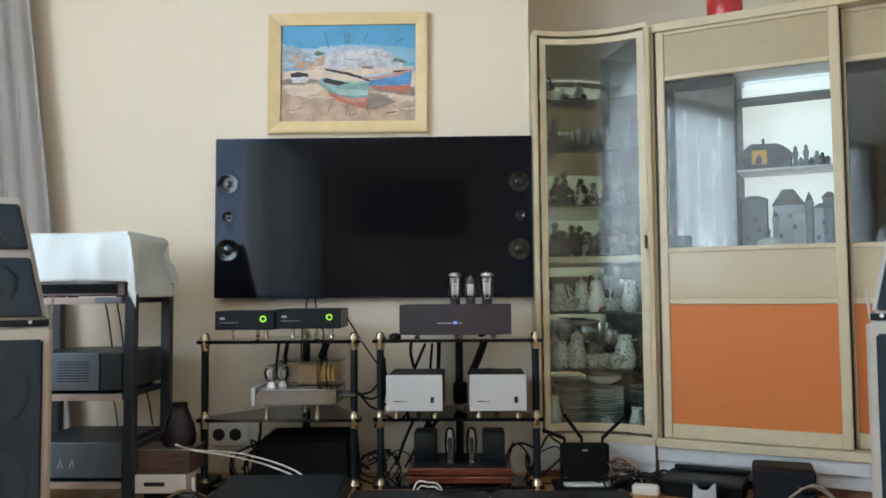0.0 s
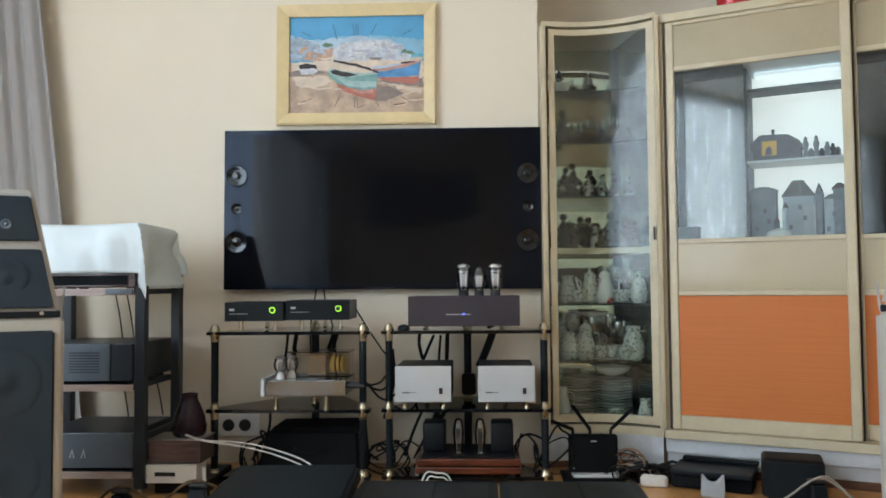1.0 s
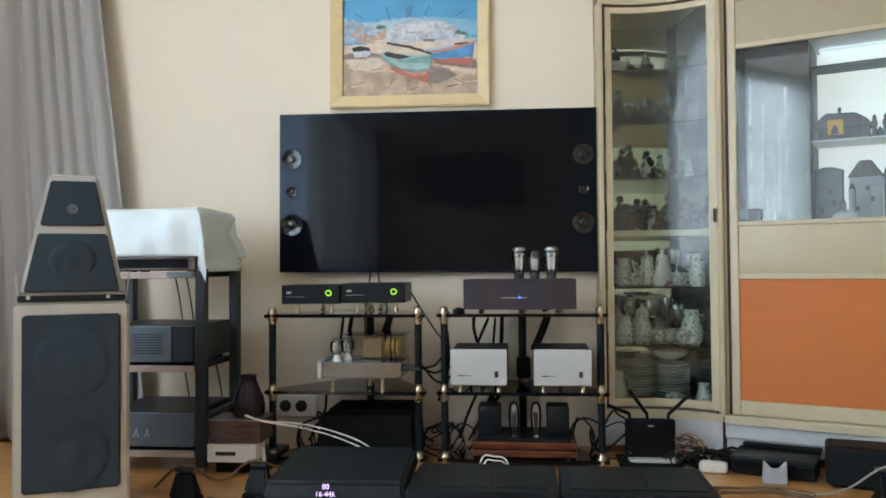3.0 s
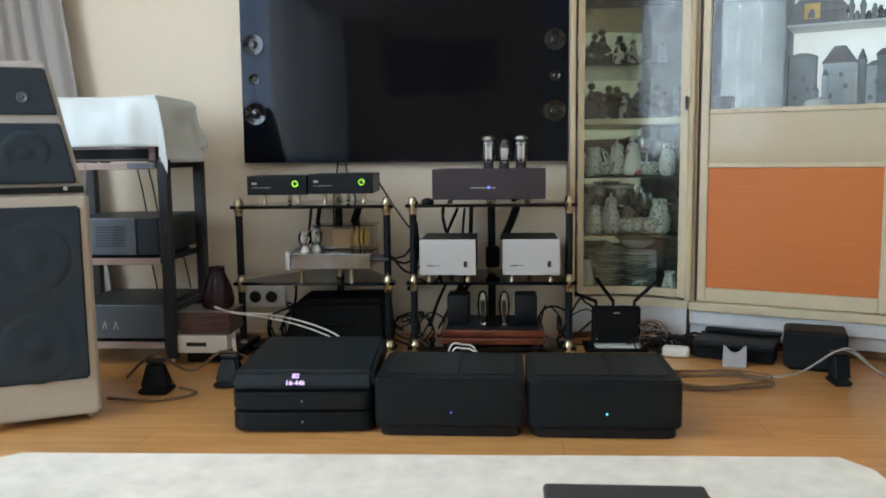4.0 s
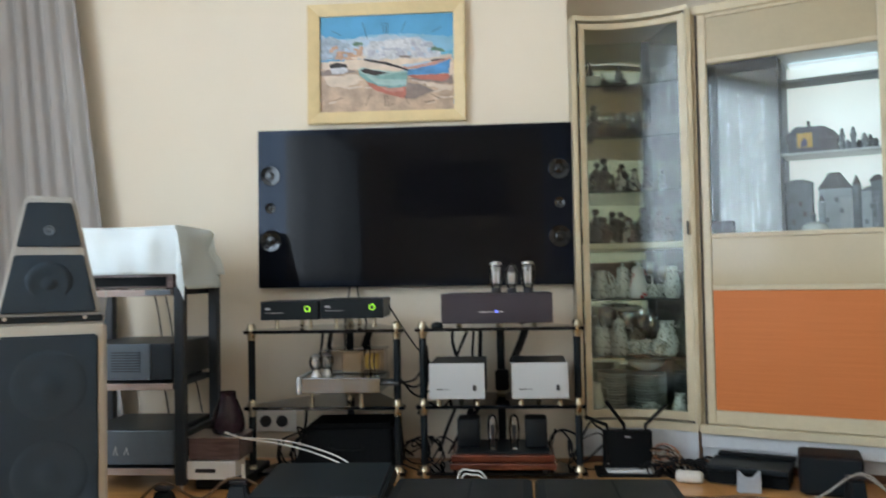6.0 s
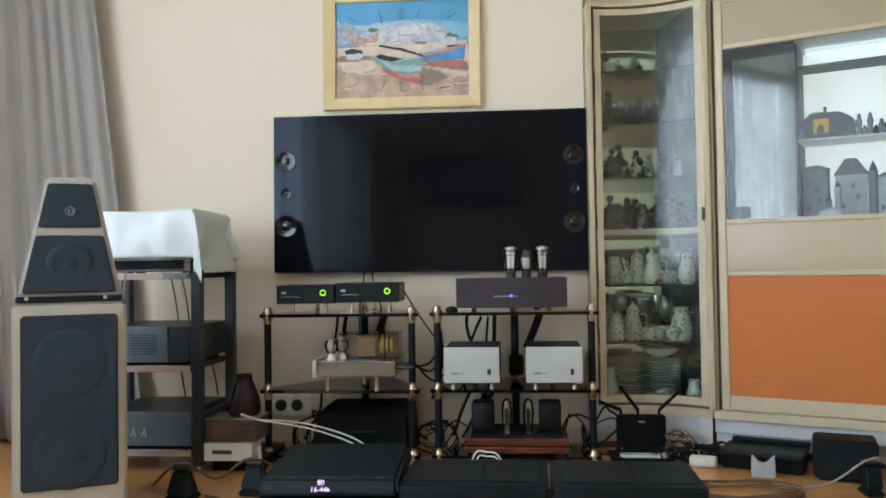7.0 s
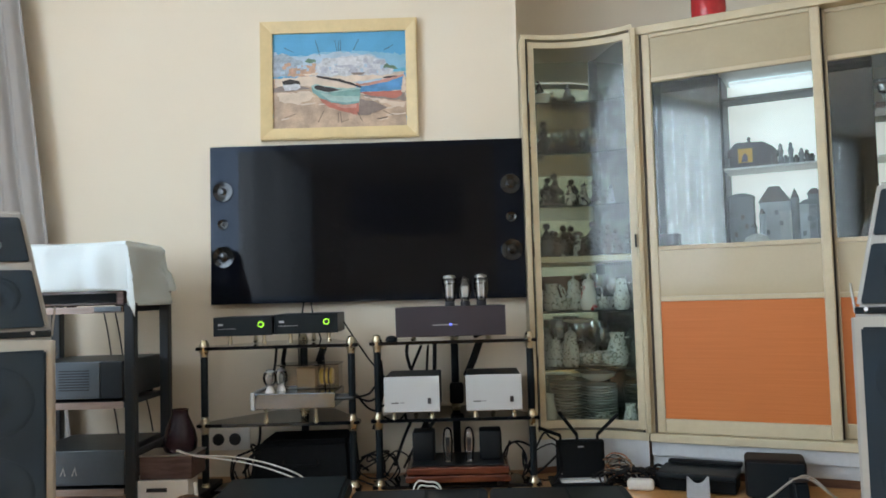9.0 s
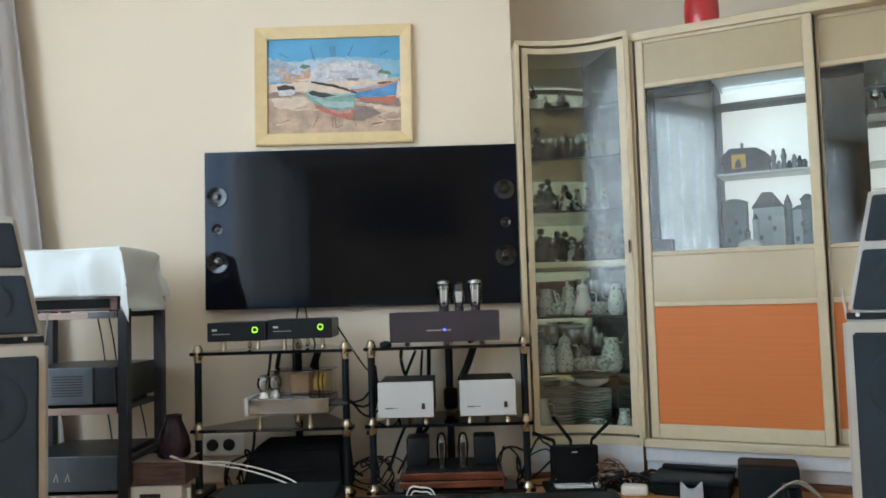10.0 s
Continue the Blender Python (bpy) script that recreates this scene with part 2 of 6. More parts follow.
M_SIGN = mat("amber_sign", (0.75, 0.42, 0.06), 0.5)
M_RED = mat("red_glaze", (0.5, 0.03, 0.035), 0.2, var=0.2)
M_CHINA = porcelain("flowered_china", (0.62, 0.63, 0.59), (0.22, 0.23, 0.19), 0.58, 85)
M_CHINAR = porcelain("red_flowered_china", (0.76, 0.74, 0.71), (0.50, 0.03, 0.04), 0.60, 20)
M_PLAIN = mat("plain_china", (0.68, 0.70, 0.66), 0.16, var=0.05)
M_TERRA = mat("brown_pottery", (0.17, 0.10, 0.075), 0.5, var=0.25, scale=20)
M_FIG = porcelain("dark_figurine", (0.028, 0.025, 0.023), (0.26, 0.23, 0.20), 0.62, 14)
M_FIGB = porcelain("brown_figurine", (0.06, 0.036, 0.027), (0.42, 0.36, 0.30), 0.62, 13)
M_FIGW = porcelain("pale_figurine", (0.42, 0.40, 0.36), (0.06, 0.05, 0.05), 0.53, 34)
M_CRYST = clear("crystal", (0.96, 0.98, 0.97), 1.6, 0.02, 3.0)
M_PLEXI = clear("smoky_acrylic", (0.78, 0.76, 0.70), 1.5, 0.02, 2.0)
M_TAN = mat("tan_wrap", (0.42, 0.30, 0.17), 0.5)
M_YELCAP = mat("yellow_capacitor", (0.62, 0.44, 0.06), 0.35)
M_SMOKE = mat("smoked_purple_glass", (0.022, 0.010, 0.016), 0.24, var=0.4, scale=14, spec=0.3)
M_GREEN = glow("green_ring_light", (0.45, 1.0, 0.05), 1.25)
M_BLUE = glow("blue_lamp", (0.10, 0.16, 1.0), 1.6)
M_CYAN = glow("cyan_lamp", (0.1, 0.75, 1.0), 2.5)
M_VIOLET = glow("violet_display", (0.75, 0.55, 0.95), 1.3)
M_PRINT = mat("white_print", (0.5, 0.5, 0.5), 0.5)
M_STRIP = glow("cabinet_light_tube", (0.80, 0.92, 1.0), 0.75)
# emission put into the back panel's colour to brighten the compartment
M_GLOWBACK = glow("glow_panel", (0.90, 0.94, 0.92), 0.60)
M_SPARK = mat("silvered_glass", (0.52, 0.52, 0.50), 0.24, 0.5)
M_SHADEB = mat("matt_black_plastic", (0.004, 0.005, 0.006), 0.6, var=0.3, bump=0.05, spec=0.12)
M_RACKB = mat("blue_black_lacquer", (0.014, 0.021, 0.029), 0.42, var=0.2, scale=5, bump=0.03)
M_ENAMEL = mat("white_enamel", (0.90, 0.90, 0.88), 0.3, var=0.03)
M_ROSEW = grained("faded_rosewood", (0.09, 0.052, 0.048), (0.18, 0.115, 0.105), (3, 20, 20), 3, 0.35, 0.3)
M_CASE = mat("black_case_fabric", (0.007, 0.008, 0.009), 0.85, var=0.4, scale=5, bump=0.2, spec=0.15)
M_TVGLASS = mat("coated_tv_glass", (0.003, 0.004, 0.008), 0.03, var=0.1, bump=0.0, spec=0.20)
M_TVGLASS.node_tree.nodes["Principled BSDF"].inputs["Specular Tint"].default_value = (0.66, 0.79, 1.0, 1)
M_CUP = mat("polished_driver_cone", (0.044, 0.046, 0.048), 0.10, 1.0, var=0.15, scale=40, bump=0.0)
M_DIM = mat("dim_grey_metal", (0.11, 0.12, 0.13), 0.35, 0.8)

# ---- building helpers ----


def part(name, bm, material, parent=None, label="", smooth=False):
    me = bpy.data.meshes.new(name)
    bm.normal_update()
    bm.to_mesh(me)
    bm.free()
    if smooth:
        for p in me.polygons:
            p.use_smooth = True
        me.set_sharp_from_angle(angle=radians(38))
    for x in (material if isinstance(material, (list, tuple)) else [material]):
        me.materials.append(x)
    ob = new(name, me)
    if parent is not None:
        ob.parent = parent
    return tagged(ob, label=label) if label else ob


def thing(name, label, category, m=None, group="", kind=""):
    ob = new(name)
    ob.empty_display_size = 0.05
    ob.matrix_basis = m if m is not None else Matrix.Identity(4)
    return tagged(ob, label, category, group, kind)


def slab(x0, x1, y0, y1, z0, z1, bev=0.0, seg=2, bm=None, only_vertical=False):
    """A box between two corners, with rounded edges; adds to bm if given."""
    b = bmesh.new()
    bmesh.ops.create_cube(b, size=1, matrix=Matrix.LocRotScale(((x0 + x1) / 2, (y0 + y1) / 2, (z0 + z1) / 2), None, (x1 - x0, y1 - y0, z1 - z0)))
    if bev:
        es = [e for e in b.edges if not only_vertical or abs(e.verts[0].co.z - e.verts[1].co.z) > 1e-6]
        bmesh.ops.bevel(b, geom=es, offset=bev, segments=seg, affect='EDGES', profile=0.5)
    if bm is None:
        return b
    me = bpy.data.meshes.new("tmp")
    b.to_mesh(me)
    b.free()
    bm.from_mesh(me)
    bpy.data.meshes.remove(me)
    return bm


def prism(points, z0, z1, bev=0.0, bm=None):
    """An upright prism over a plan outline."""
    b = bmesh.new()
    lo = [b.verts.new((x, y, z0)) for x, y in points]
    hi = [b.verts.new((x, y, z1)) for x, y in points]
    n = len(points)
    b.faces.new(lo[::-1])
    b.faces.new(hi)
    for i in range(n):
        b.faces.new((lo[i], lo[(i + 1) % n], hi[(i + 1) % n], hi[i]))
    bmesh.ops.recalc_face_normals(b, faces=b.faces)
    if bev:
        bmesh.ops.bevel(b, geom=list(b.edges), offset=bev, segments=2, affect='EDGES')
    if bm is None:
        return b
    me = bpy.data.meshes.new("tmp")
    b.to_mesh(me)
    b.free()
    bm.from_mesh(me)
    bpy.data.meshes.remove(me)
    return bm


def lathe(profile, steps=20, bm=None, at=(0, 0, 0), turn=None, caps=True):
    """A turned body from (radius, height) pairs; caps: whether its ends are closed."""
    b = bm if bm is not None else bmesh.new()
    m = Matrix.Translation(at) @ (turn if turn is not None else Matrix.Identity(4))
    rings = []
    for r, z in profile:
        rings.append([b.verts.new(m @ Vector((r * math.cos(2 * math.pi * k / steps), r * math.sin(2 * math.pi * k / steps), z))) for k in range(steps)])
    for a, c in zip(rings, rings[1:]):
        for k in range(steps):
            b.faces.new((a[k], a[(k + 1) % steps], c[(k + 1) % steps], c[k]))
    if caps:
        b.faces.new(rings[0][::-1])
        b.faces.new(rings[-1])
    return b


def tube(points, radius, sides=8, bm=None, steps=6):
    """A round cable or bar along a smooth line through the points."""
    b = bm if bm is not None else bmesh.new()
    P = [Vector(p) for p in points]
    line = []
    for i in range(len(P) - 1):
        p0, p1, p2, p3 = P[max(i - 1, 0)], P[i], P[i + 1], P[min(i + 2, len(P) - 1)]
        n = steps if len(P) > 2 else 1
        for k in range(n):
            t = k / n
            line.append(0.5 * ((2 * p1) + (p2 - p0) * t + (2 * p0 - 5 * p1 + 4 * p2 - p3) * t * t + (3 * p1 - p0 - 3 * p2 + p3) * t ** 3))
    line.append(P[-1])
    rings = []
    for i, p in enumerate(line):
        d = (line[min(i + 1, len(line) - 1)] - line[max(i - 1, 0)]).normalized()
        side = d.cross(Vector((0, 0, 1)))
        side = side.normalized() if side.length > 1e-3 else Vector((1, 0, 0))
        up = side.cross(d)
        rings.append([b.verts.new(p + radius * (math.cos(2 * math.pi * k / sides) * side + math.sin(2 * math.pi * k / sides) * up)) for k in range(sides)])
    for a, c in zip(rings, rings[1:]):
        for k in range(sides):
            b.faces.new((a[k], a[(k + 1) % sides], c[(k + 1) % sides], c[k]))
    b.faces.new(rings[0][::-1])
    b.faces.new(rings[-1])
    bmesh.ops.recalc_face_normals(b, faces=b.faces)
    return b


def disc_front(profile, x, y, z, steps=24, bm=None, caps=True):
    """A turned body whose axis points to -y."""
    return lathe(profile, steps, bm, (x, y, z), pose(0, 0, 0, 90), caps)


def words(text, size, material, parent, m, name="lettering"):
    c = bpy.data.curves.new("text", 'FONT')
    c.body, c.size, c.align_x, c.extrude = text, size, 'CENTER', 0.0004
    o = bpy.data.objects.new("text", c)
    me = bpy.data.meshes.new_from_object(o)
    bpy.data.objects.remove(o)
    me.materials.append(material)
    ob = new(name, me)
    ob.parent = parent
    ob.matrix_basis = m
    return ob


def cable(name, pts, r, material, label, m=None, kinds="cable"):
    t = part(name, tube(pts, r), material, None, label, smooth=True)
    return tagged(t, label, kinds)


def thick(ob, d):
    """Gives a sheet of cloth its thickness."""
    mod = ob.modifiers.new("thickness", 'SOLIDIFY')
    mod.thickness = d

# ---- structure ----


def setting(name, bm, material, label, category):
    return tagged(part(name, bm, material), label, category, kind="structure")


setting("floor", slab(WX0 - 0.2, WX1 + 0.2, WY0 - 0.2, 0.9, FLOOR - 0.15, FLOOR), M_FLOOR, "honey-coloured wooden laminate floor with a soft sheen", "floor")
setting("ceiling", slab(WX0 - 0.2, WX1 + 0.2, WY0 - 0.2, 0.9, ROOF, ROOF + 0.15), M_CEIL, "plain white painted ceiling", "ceiling")
setting("wall_north", slab(WX0 - 0.2, 0.715, 0.0, 0.75, FLOOR, ROOF), M_WALL, "cream painted wall behind the television", "wall")
setting("wall_recess", slab(0.715, WX1 + 0.2, 0.62, 0.82, FLOOR, ROOF), M_WALL, "cream painted wall of the shaded recess", "wall")


def pierced(name, axis, at, thick, a0, a1, b0, b1, z0, z1, label):
    """A wall with one window opening. axis: along which it runs."""
    bm = bmesh.new()
    for p0, p1, q0, q1 in ((a0, b0, FLOOR, ROOF), (b1, a1, FLOOR, ROOF), (b0, b1, FLOOR, z0), (b0, b1, z1, ROOF)):
        if axis == "y":
            slab(at - thick, at, p0, p1, q0, q1, bm=bm)
        else:
            slab(p0, p1, at - thick, at, q0, q1, bm=bm)
    return setting(name, bm, M_WALL, label, "wall")


pierced("wall_west", "y", WX0, 0.2, WY0, 0.0, -10.4, -1.7, 0.85, 3.13, "cream painted wall with a wide window")
setting("wall_east", slab(WX1, WX1 + 0.2, WY0, 0.62, FLOOR, ROOF), M_WALL, "plain cream painted side wall", "wall")
setting("wall_south", slab(WX0, WX1, WY0 - 0.2, WY0, FLOOR, ROOF), M_WALL, "plain cream painted wall", "wall")
pp = thing("wall_panel", "wide dark framed panel on the far wall", "picture", pose(-0.69, WY0, 2.47))
part("panel", slab(-0.97, 0.97, 0.002, 0.03, -0.46, 0.46, 0.006), M_SLATE, pp)
part("frame", slab(-1.0, 1.0, 0.001, 0.02, -0.49, 0.49, 0.004), M_DWOOD, pp)


def window(name, m, w, z0, z1, label):
    t = thing(name, label, "window", m, kind="structure")
    bm = bmesh.new()
    for x0, x1, q0, q1 in ((-w / 2, -w / 2 + 0.06, z0, z1), (w / 2 - 0.06, w / 2, z0, z1), (-w / 2, w / 2, z0, z0 + 0.06), (-w / 2, w / 2, z1 - 0.06, z1), (-0.03, 0.03, z0 + 0.06, z1 - 0.06)):
        slab(x0, x1, 0.02, 0.09, q0, q1, 0.006, bm=bm)
    part("window_frame", bm, M_WHITE, t)
    for s in (-1, 1):
        p = part("pane", slab(min(s * 0.03, s * (w / 2 - 0.06)), max(s * 0.03, s * (w / 2 - 0.06)), 0.05, 0.056, z0 + 0.06, z1 - 0.06), M_PANE, t)
        p.visible_shadow = False
    part("window_sill", slab(-w / 2 - 0.05, w / 2 + 0.05, -0.12, 0.02, z0 - 0.035, z0 - 0.002, 0.008), M_WHITE, t)
    return t


window("window_1", pose(WX0 - 0.1, -6.05, 0, 0, 0, 90), 8.7, 0.85, 3.13, "white-framed double window letting in daylight")


def drape(name, x0, x1, y, z0, z1, label, folds, depth, material, n=220, seed=3, slant=0.0):
    """A hanging curtain with uneven folds that gather to one side."""
    rnd = random.Random(seed)
    ph = [rnd.uniform(0, 6.28) for _ in range(5)]
    bm = bmesh.new()
    cols = []
    rows = 14
    for i in range(n + 1):
        u = i / n
        col = []
        for j in range(rows + 1):
            v = j / rows
            f = folds * (u + 0.035 * math.sin(5 * u + ph[0]) + 0.02 * math.sin(13 * u + ph[1]))
            d = depth * (0.65 + 0.35 * math.sin(3.1 * u + ph[2])) * (math.sin(6.283 * f + 0.35 * math.sin(3 * v + ph[3])) + 0.3 * math.sin(12.566 * f + ph[4]))
            lean = (0.0275 + slant * (1.56 - z0 - (z1 - z0) * v)) * u
            col.append(bm.verts.new((x0 + (x1 - x0) * u + lean, y + d, z0 + (z1 - z0) * v)))
        cols.append(col)
    for a, b in zip(cols, cols[1:]):
        for j in range(rows):
            bm.faces.new((a[j], b[j], b[j + 1], a[j + 1]))
    bmesh.ops.recalc_face_normals(bm, faces=bm.faces)
    ob = part(name, bm, material, smooth=True)
    thick(ob, 0.003)
    return tagged(ob, label, "curtain")


sheer = drape("sheer_curtain", -10.6, -1.6, 0.0, FLOOR + 0.03, ROOF - 0.10, "long sheer white curtain hanging before the window", 71, 0.03, M_SHEER, 950, 6)
sheer.matrix_basis = pose(-2.25, 0, 0, 0, 0, 90)
drape("curtain", -2.36, -1.52, -0.115, FLOOR + 0.02, ROOF - 0.05, "long grey curtain hanging in soft vertical folds", 9.5, 0.046, M_DRAPE, slant=0.115)

# wall sockets below the television
sock = thing("wall_socket", "white double wall socket plate with round inserts", "wall socket", pose(-0.668, 0, 0.25))
part("plate", slab(-0.085, 0.105, -0.012, -0.001, -0.05, 0.05, 0.004), M_WHITE, sock)
for dx in (-0.038, 0.038):
    part("insert", disc_front([(0.027, 0.0), (0.027, 0.004), (0.022, 0.006), (0.021, 0.003), (0.001, 0.0035)], dx, -0.012, 0), M_DARKP, sock, smooth=True)

# ---- television ----
tv = thing("television", "large black flat television with round side speakers, switched off", "television", pose(0, -0.06, 0.861, 0, 0.3, 0))
W, H = 0.715, 0.722
part("housing", slab(-W, W, 0.004, 0.05, 0.002, H - 0.002, 0.006), M_DARKP, tv)
part("front_glass", slab(-W, W, -0.004, 0.003, 0, H, 0.0015), M_TVGLASS, tv, "glossy black front glass")
part("screen", slab(-0.585, 0.585, -0.0055, -0.0042, 0.03, H - 0.025), mat("dark_screen", (0.004, 0.004, 0.0055), 0.05, var=0.1, bump=0.0, spec=0.14), tv, "dark grey unlit screen")
part("wall_mount", slab(-0.25, 0.25, 0.048, 0.0595, 0.2, 0.55), M_BLACK, tv)
part("badge", slab(-0.06, 0.06, -0.0075, -0.0043, 0.002, 0.008, 0.001), M_ANTHRA, tv)
for s in (-1, 1):
    for z, r in ((0.515, 0.047), (0.365, 0.024), (0.215, 0.05)):
        d = part("side_speaker", disc_front([(r * 1.06, 0.0), (r * 1.05, 0.0024), (r * 1.0, 0.0036), (r * 0.96, 0.0034), (r * 0.955, 0.0004)], s * 0.657, -0.0045, z, 40, None, False), M_TVGLASS, tv, smooth=True)
        part("cone", disc_front([(r * 0.95, 0.0004), (r * 0.95, 0.0031), (r * 0.85, 0.0025), (r * 0.7, 0.0015), (r * 0.56, 0.0005)], s * 0.657, -0.0045, z, 40, None, False), M_CUP, d, "polished hollow cone", smooth=True)
        part("surround", disc_front([(r * 0.555, 0.0003), (r * 0.555, 0.0014), (r * 0.45, 0.0008), (r * 0.37, 0.0012)], s * 0.657, -0.0045, z, 32), M_BLACKG, d, smooth=True)
        part("dust_cap", disc_front([(r * 0.36, 0.0013), (r * 0.33, 0.0020), (r * 0.24, 0.0030), (r * 0.12, 0.0036), (0.0005, 0.0038)], s * 0.657, -0.0045, z, 32), M_CUP, d, "polished dust cap", smooth=True)

# cables under the television
for i, (x0, x1, z1) in enumerate(((-0.30, -0.33, 0.66), (-0.27, -0.22, 0.66))):
    cable("cable", [(x0, -0.012, 0.875), (x0 + 0.3 * (x1 - x0), -0.03, 0.80), (x1, -0.012, z1), (x1 + 0.01, -0.012, z1 - 0.2)], 0.0035, M_RUBBER, "black cable hanging down the wall")

# ---- clock picture ----
pic = thing("wall_clock_picture", "pale yellow framed beach painting with clock strokes, hung above the television", "picture clock", pose(-0.115, 0, 1.893, 0, 0.5, 0))
PW, PH, FB = 0.367, 0.279, 0.055


def mitred(w, h, b, depth):
    """Four frame bars with mitred corners and a slope to the inside."""
    out = []
    o = [(-w, -h), (w, -h), (w, h), (-w, h)]
    i = [(-w + b, -h + b), (w - b, -h + b), (w - b, h - b), (-w + b, h - b)]
    for k in range(4):
        bm = bmesh.new()
        a, c = k, (k + 1) % 4
        vs = []
        for (x, z), y in ((o[a], -0.002), (o[c], -0.002), (i[c], -0.002), (i[a], -0.002), (o[a], -depth), (o[c], -depth), (i[c], -depth * 0.62), (i[a], -depth * 0.62)):
            vs.append(bm.verts.new((x, y, z)))
        for f in ((0, 1, 2, 3), (7, 6, 5, 4), (0, 4, 5, 1), (1, 5, 6, 2), (2, 6, 7, 3), (3, 7, 4, 0)):
            bm.faces.new([vs[q] for q in f])
        bmesh.ops.recalc_face_normals(bm, faces=bm.faces)
        bmesh.ops.bevel(bm, geom=[e for e in bm.edges if abs(e.verts[0].co.y + depth) < 1e-5 and abs(e.verts[1].co.y + depth) < 1e-5], offset=0.006, segments=2, affect='EDGES')
        out.append(bm)
    return out


for bm in mitred(PW, PH, FB, 0.036):
    part("frame_bar", bm, M_YELLOW, pic)
cw, ch = PW - FB, PH - FB


brush = random.Random(17)


def paint(name, pts, layer, material, wobble=0.010):
    """One flat brushed shape of the picture; pts run from -1 to 1 across the canvas."""
    bm = bmesh.new()
    y = -0.010 - 0.0006 * layer
    line = []
    for (a, b), (c, d) in zip(pts, pts[1:] + pts[:1]):
        n = max(1, int(math.hypot(c - a, d - b) / 0.05)) if wobble else 1
        for k in range(n):
            w = wobble if k else 0
            line.append((a + (c - a) * k / n + brush.uniform(-w, w), b + (d - b) * k / n + brush.uniform(-w, w)))
    line = [(min(1, max(-1, a)), min(1, max(-1, b))) for a, b in line]
    bm.faces.new([bm.verts.new((cw * a, y, ch * b)) for a, b in line])
    bmesh.ops.recalc_face_normals(bm, faces=bm.faces)
    if bm.faces[:][0].normal.y > 0:
        bmesh.ops.reverse_faces(bm, faces=bm.faces[:])
    return part(name, bm, material, pic)


def ink(name, c, var=0.2, scale=30):
    return mat(name, c, 0.55, var=var, scale=scale, bump=0.15, fine=200)


I_SKY, I_SKY2, I_HAZE = ink("paint_sky", (0.10, 0.37, 0.62), 0.16, 7), ink("paint_sky_pale", (0.24, 0.48, 0.64), 0.18, 9), ink("paint_haze", (0.42, 0.55, 0.66), 0.18, 12)
I_SAND, I_SANDP, I_SANDD = ink("paint_sand", (0.50, 0.37, 0.27), 0.38, 16), ink("paint_sand_pale", (0.68, 0.57, 0.46), 0.2, 18), ink("paint_sand_dark", (0.36, 0.25, 0.17), 0.3)
I_TOWN, I_TOWNB, I_TOWNO = ink("paint_town_white", (0.56, 0.58, 0.61), 0.28, 50), ink("paint_town_blue", (0.34, 0.42, 0.50), 0.3, 50), ink("paint_town_ochre", (0.52, 0.33, 0.23), 0.3, 40)
I_WHITE, I_LILAC = ink("paint_wall_white", (0.66, 0.67, 0.69), 0.15, 60), ink("paint_wall_lilac", (0.44, 0.46, 0.53), 0.2, 60)
I_TEAL, I_TEALP, I_REDB, I_REDP = ink("paint_teal", (0.20, 0.38, 0.36), 0.3, 24), ink("paint_teal_pale", (0.36, 0.52, 0.50), 0.2), ink("paint_red", (0.46, 0.16, 0.12), 0.28, 24), ink("paint_red_pale", (0.56, 0.28, 0.23), 0.2)
I_BLUEB, I_DARK, I_SEA = ink("paint_blue", (0.09, 0.28, 0.54), 0.3, 24), ink("paint_dark", (0.035, 0.03, 0.03), 0.3), ink("paint_sea", (0.14, 0.42, 0.58), 0.2)
I_SHADE, I_GREEN = ink("paint_shadow", (0.25, 0.20, 0.175), 0.25), ink("paint_green", (0.13, 0.23, 0.16), 0.3)
part("canvas", slab(-cw - 0.004, cw + 0.004, -0.010, -0.004, -ch - 0.004, ch + 0.004), I_SKY, pic, "painted blue sky")
paint("pale_sky", [(-1, .42), (-.4, .56), (.3, .6), (1, .5), (1, .1), (-1, .1)], 1, I_SKY2, 0.03)
paint("sand", [(-1, -1), (1, -1), (1, .02), (-1, .06)], 1.5, I_SAND)
paint("pale_sand", [(-.98, .06), (-.2, .1), (.35, .1), (.98, .14), (1, -.35), (.3, -.3), (-.4, -.12), (-.95, -.1)], 2, I_SANDP, 0.02)
paint("lit_sand", [(-.95, -.26), (-.45, -.22), (-.36, -.34), (-.6, -.5), (-.9, -.42)], 2.1, I_SANDP, 0.03)
paint("lit_sand", [(.36, -.36), (.98, -.5), (.95, -.62), (.6, -.5)], 2.1, I_SANDP, 0.03)
for k in range(16):
    a, b, w = brush.uniform(-.95, .8), brush.uniform(-.95, -.45), brush.uniform(.1, .3)
    paint("sand_stroke", [(a, b), (a + w, b + .03), (a + w, b + .06), (a, b + .025)], 2.2 + 0.02 * k, brush.choice((I_SANDD, I_SAND, I_SANDP)), 0.015)
paint("haze", [(-1, .12), (-1, .62), (-.85, .56), (-.6, .5), (-.3, .56), (.1, .58), (.5, .52), (.7, .36), (.7, .1)], 2.3, I_HAZE, 0.03)
paint("far_town", [(-1, .1), (-1, .52), (-.86, .6), (-.78, .56), (-.7, .5), (-.55, .42), (-.5, .1)], 2.6, I_TOWNB, 0.025)
paint("ochre_houses", [(-.78, .1), (-.76, .26), (-.6, .32), (-.36, .3), (-.32, .1)], 3, I_TOWNO, 0.02)
paint("white_town", [(-.36, .08), (-.34, .34), (-.24, .46), (-.05, .46), (.05, .5), (.3, .5), (.5, .48), (.62, .4), (.75, .28), (.84, .16), (.8, .08)], 3.2, I_TOWN, 0.02)
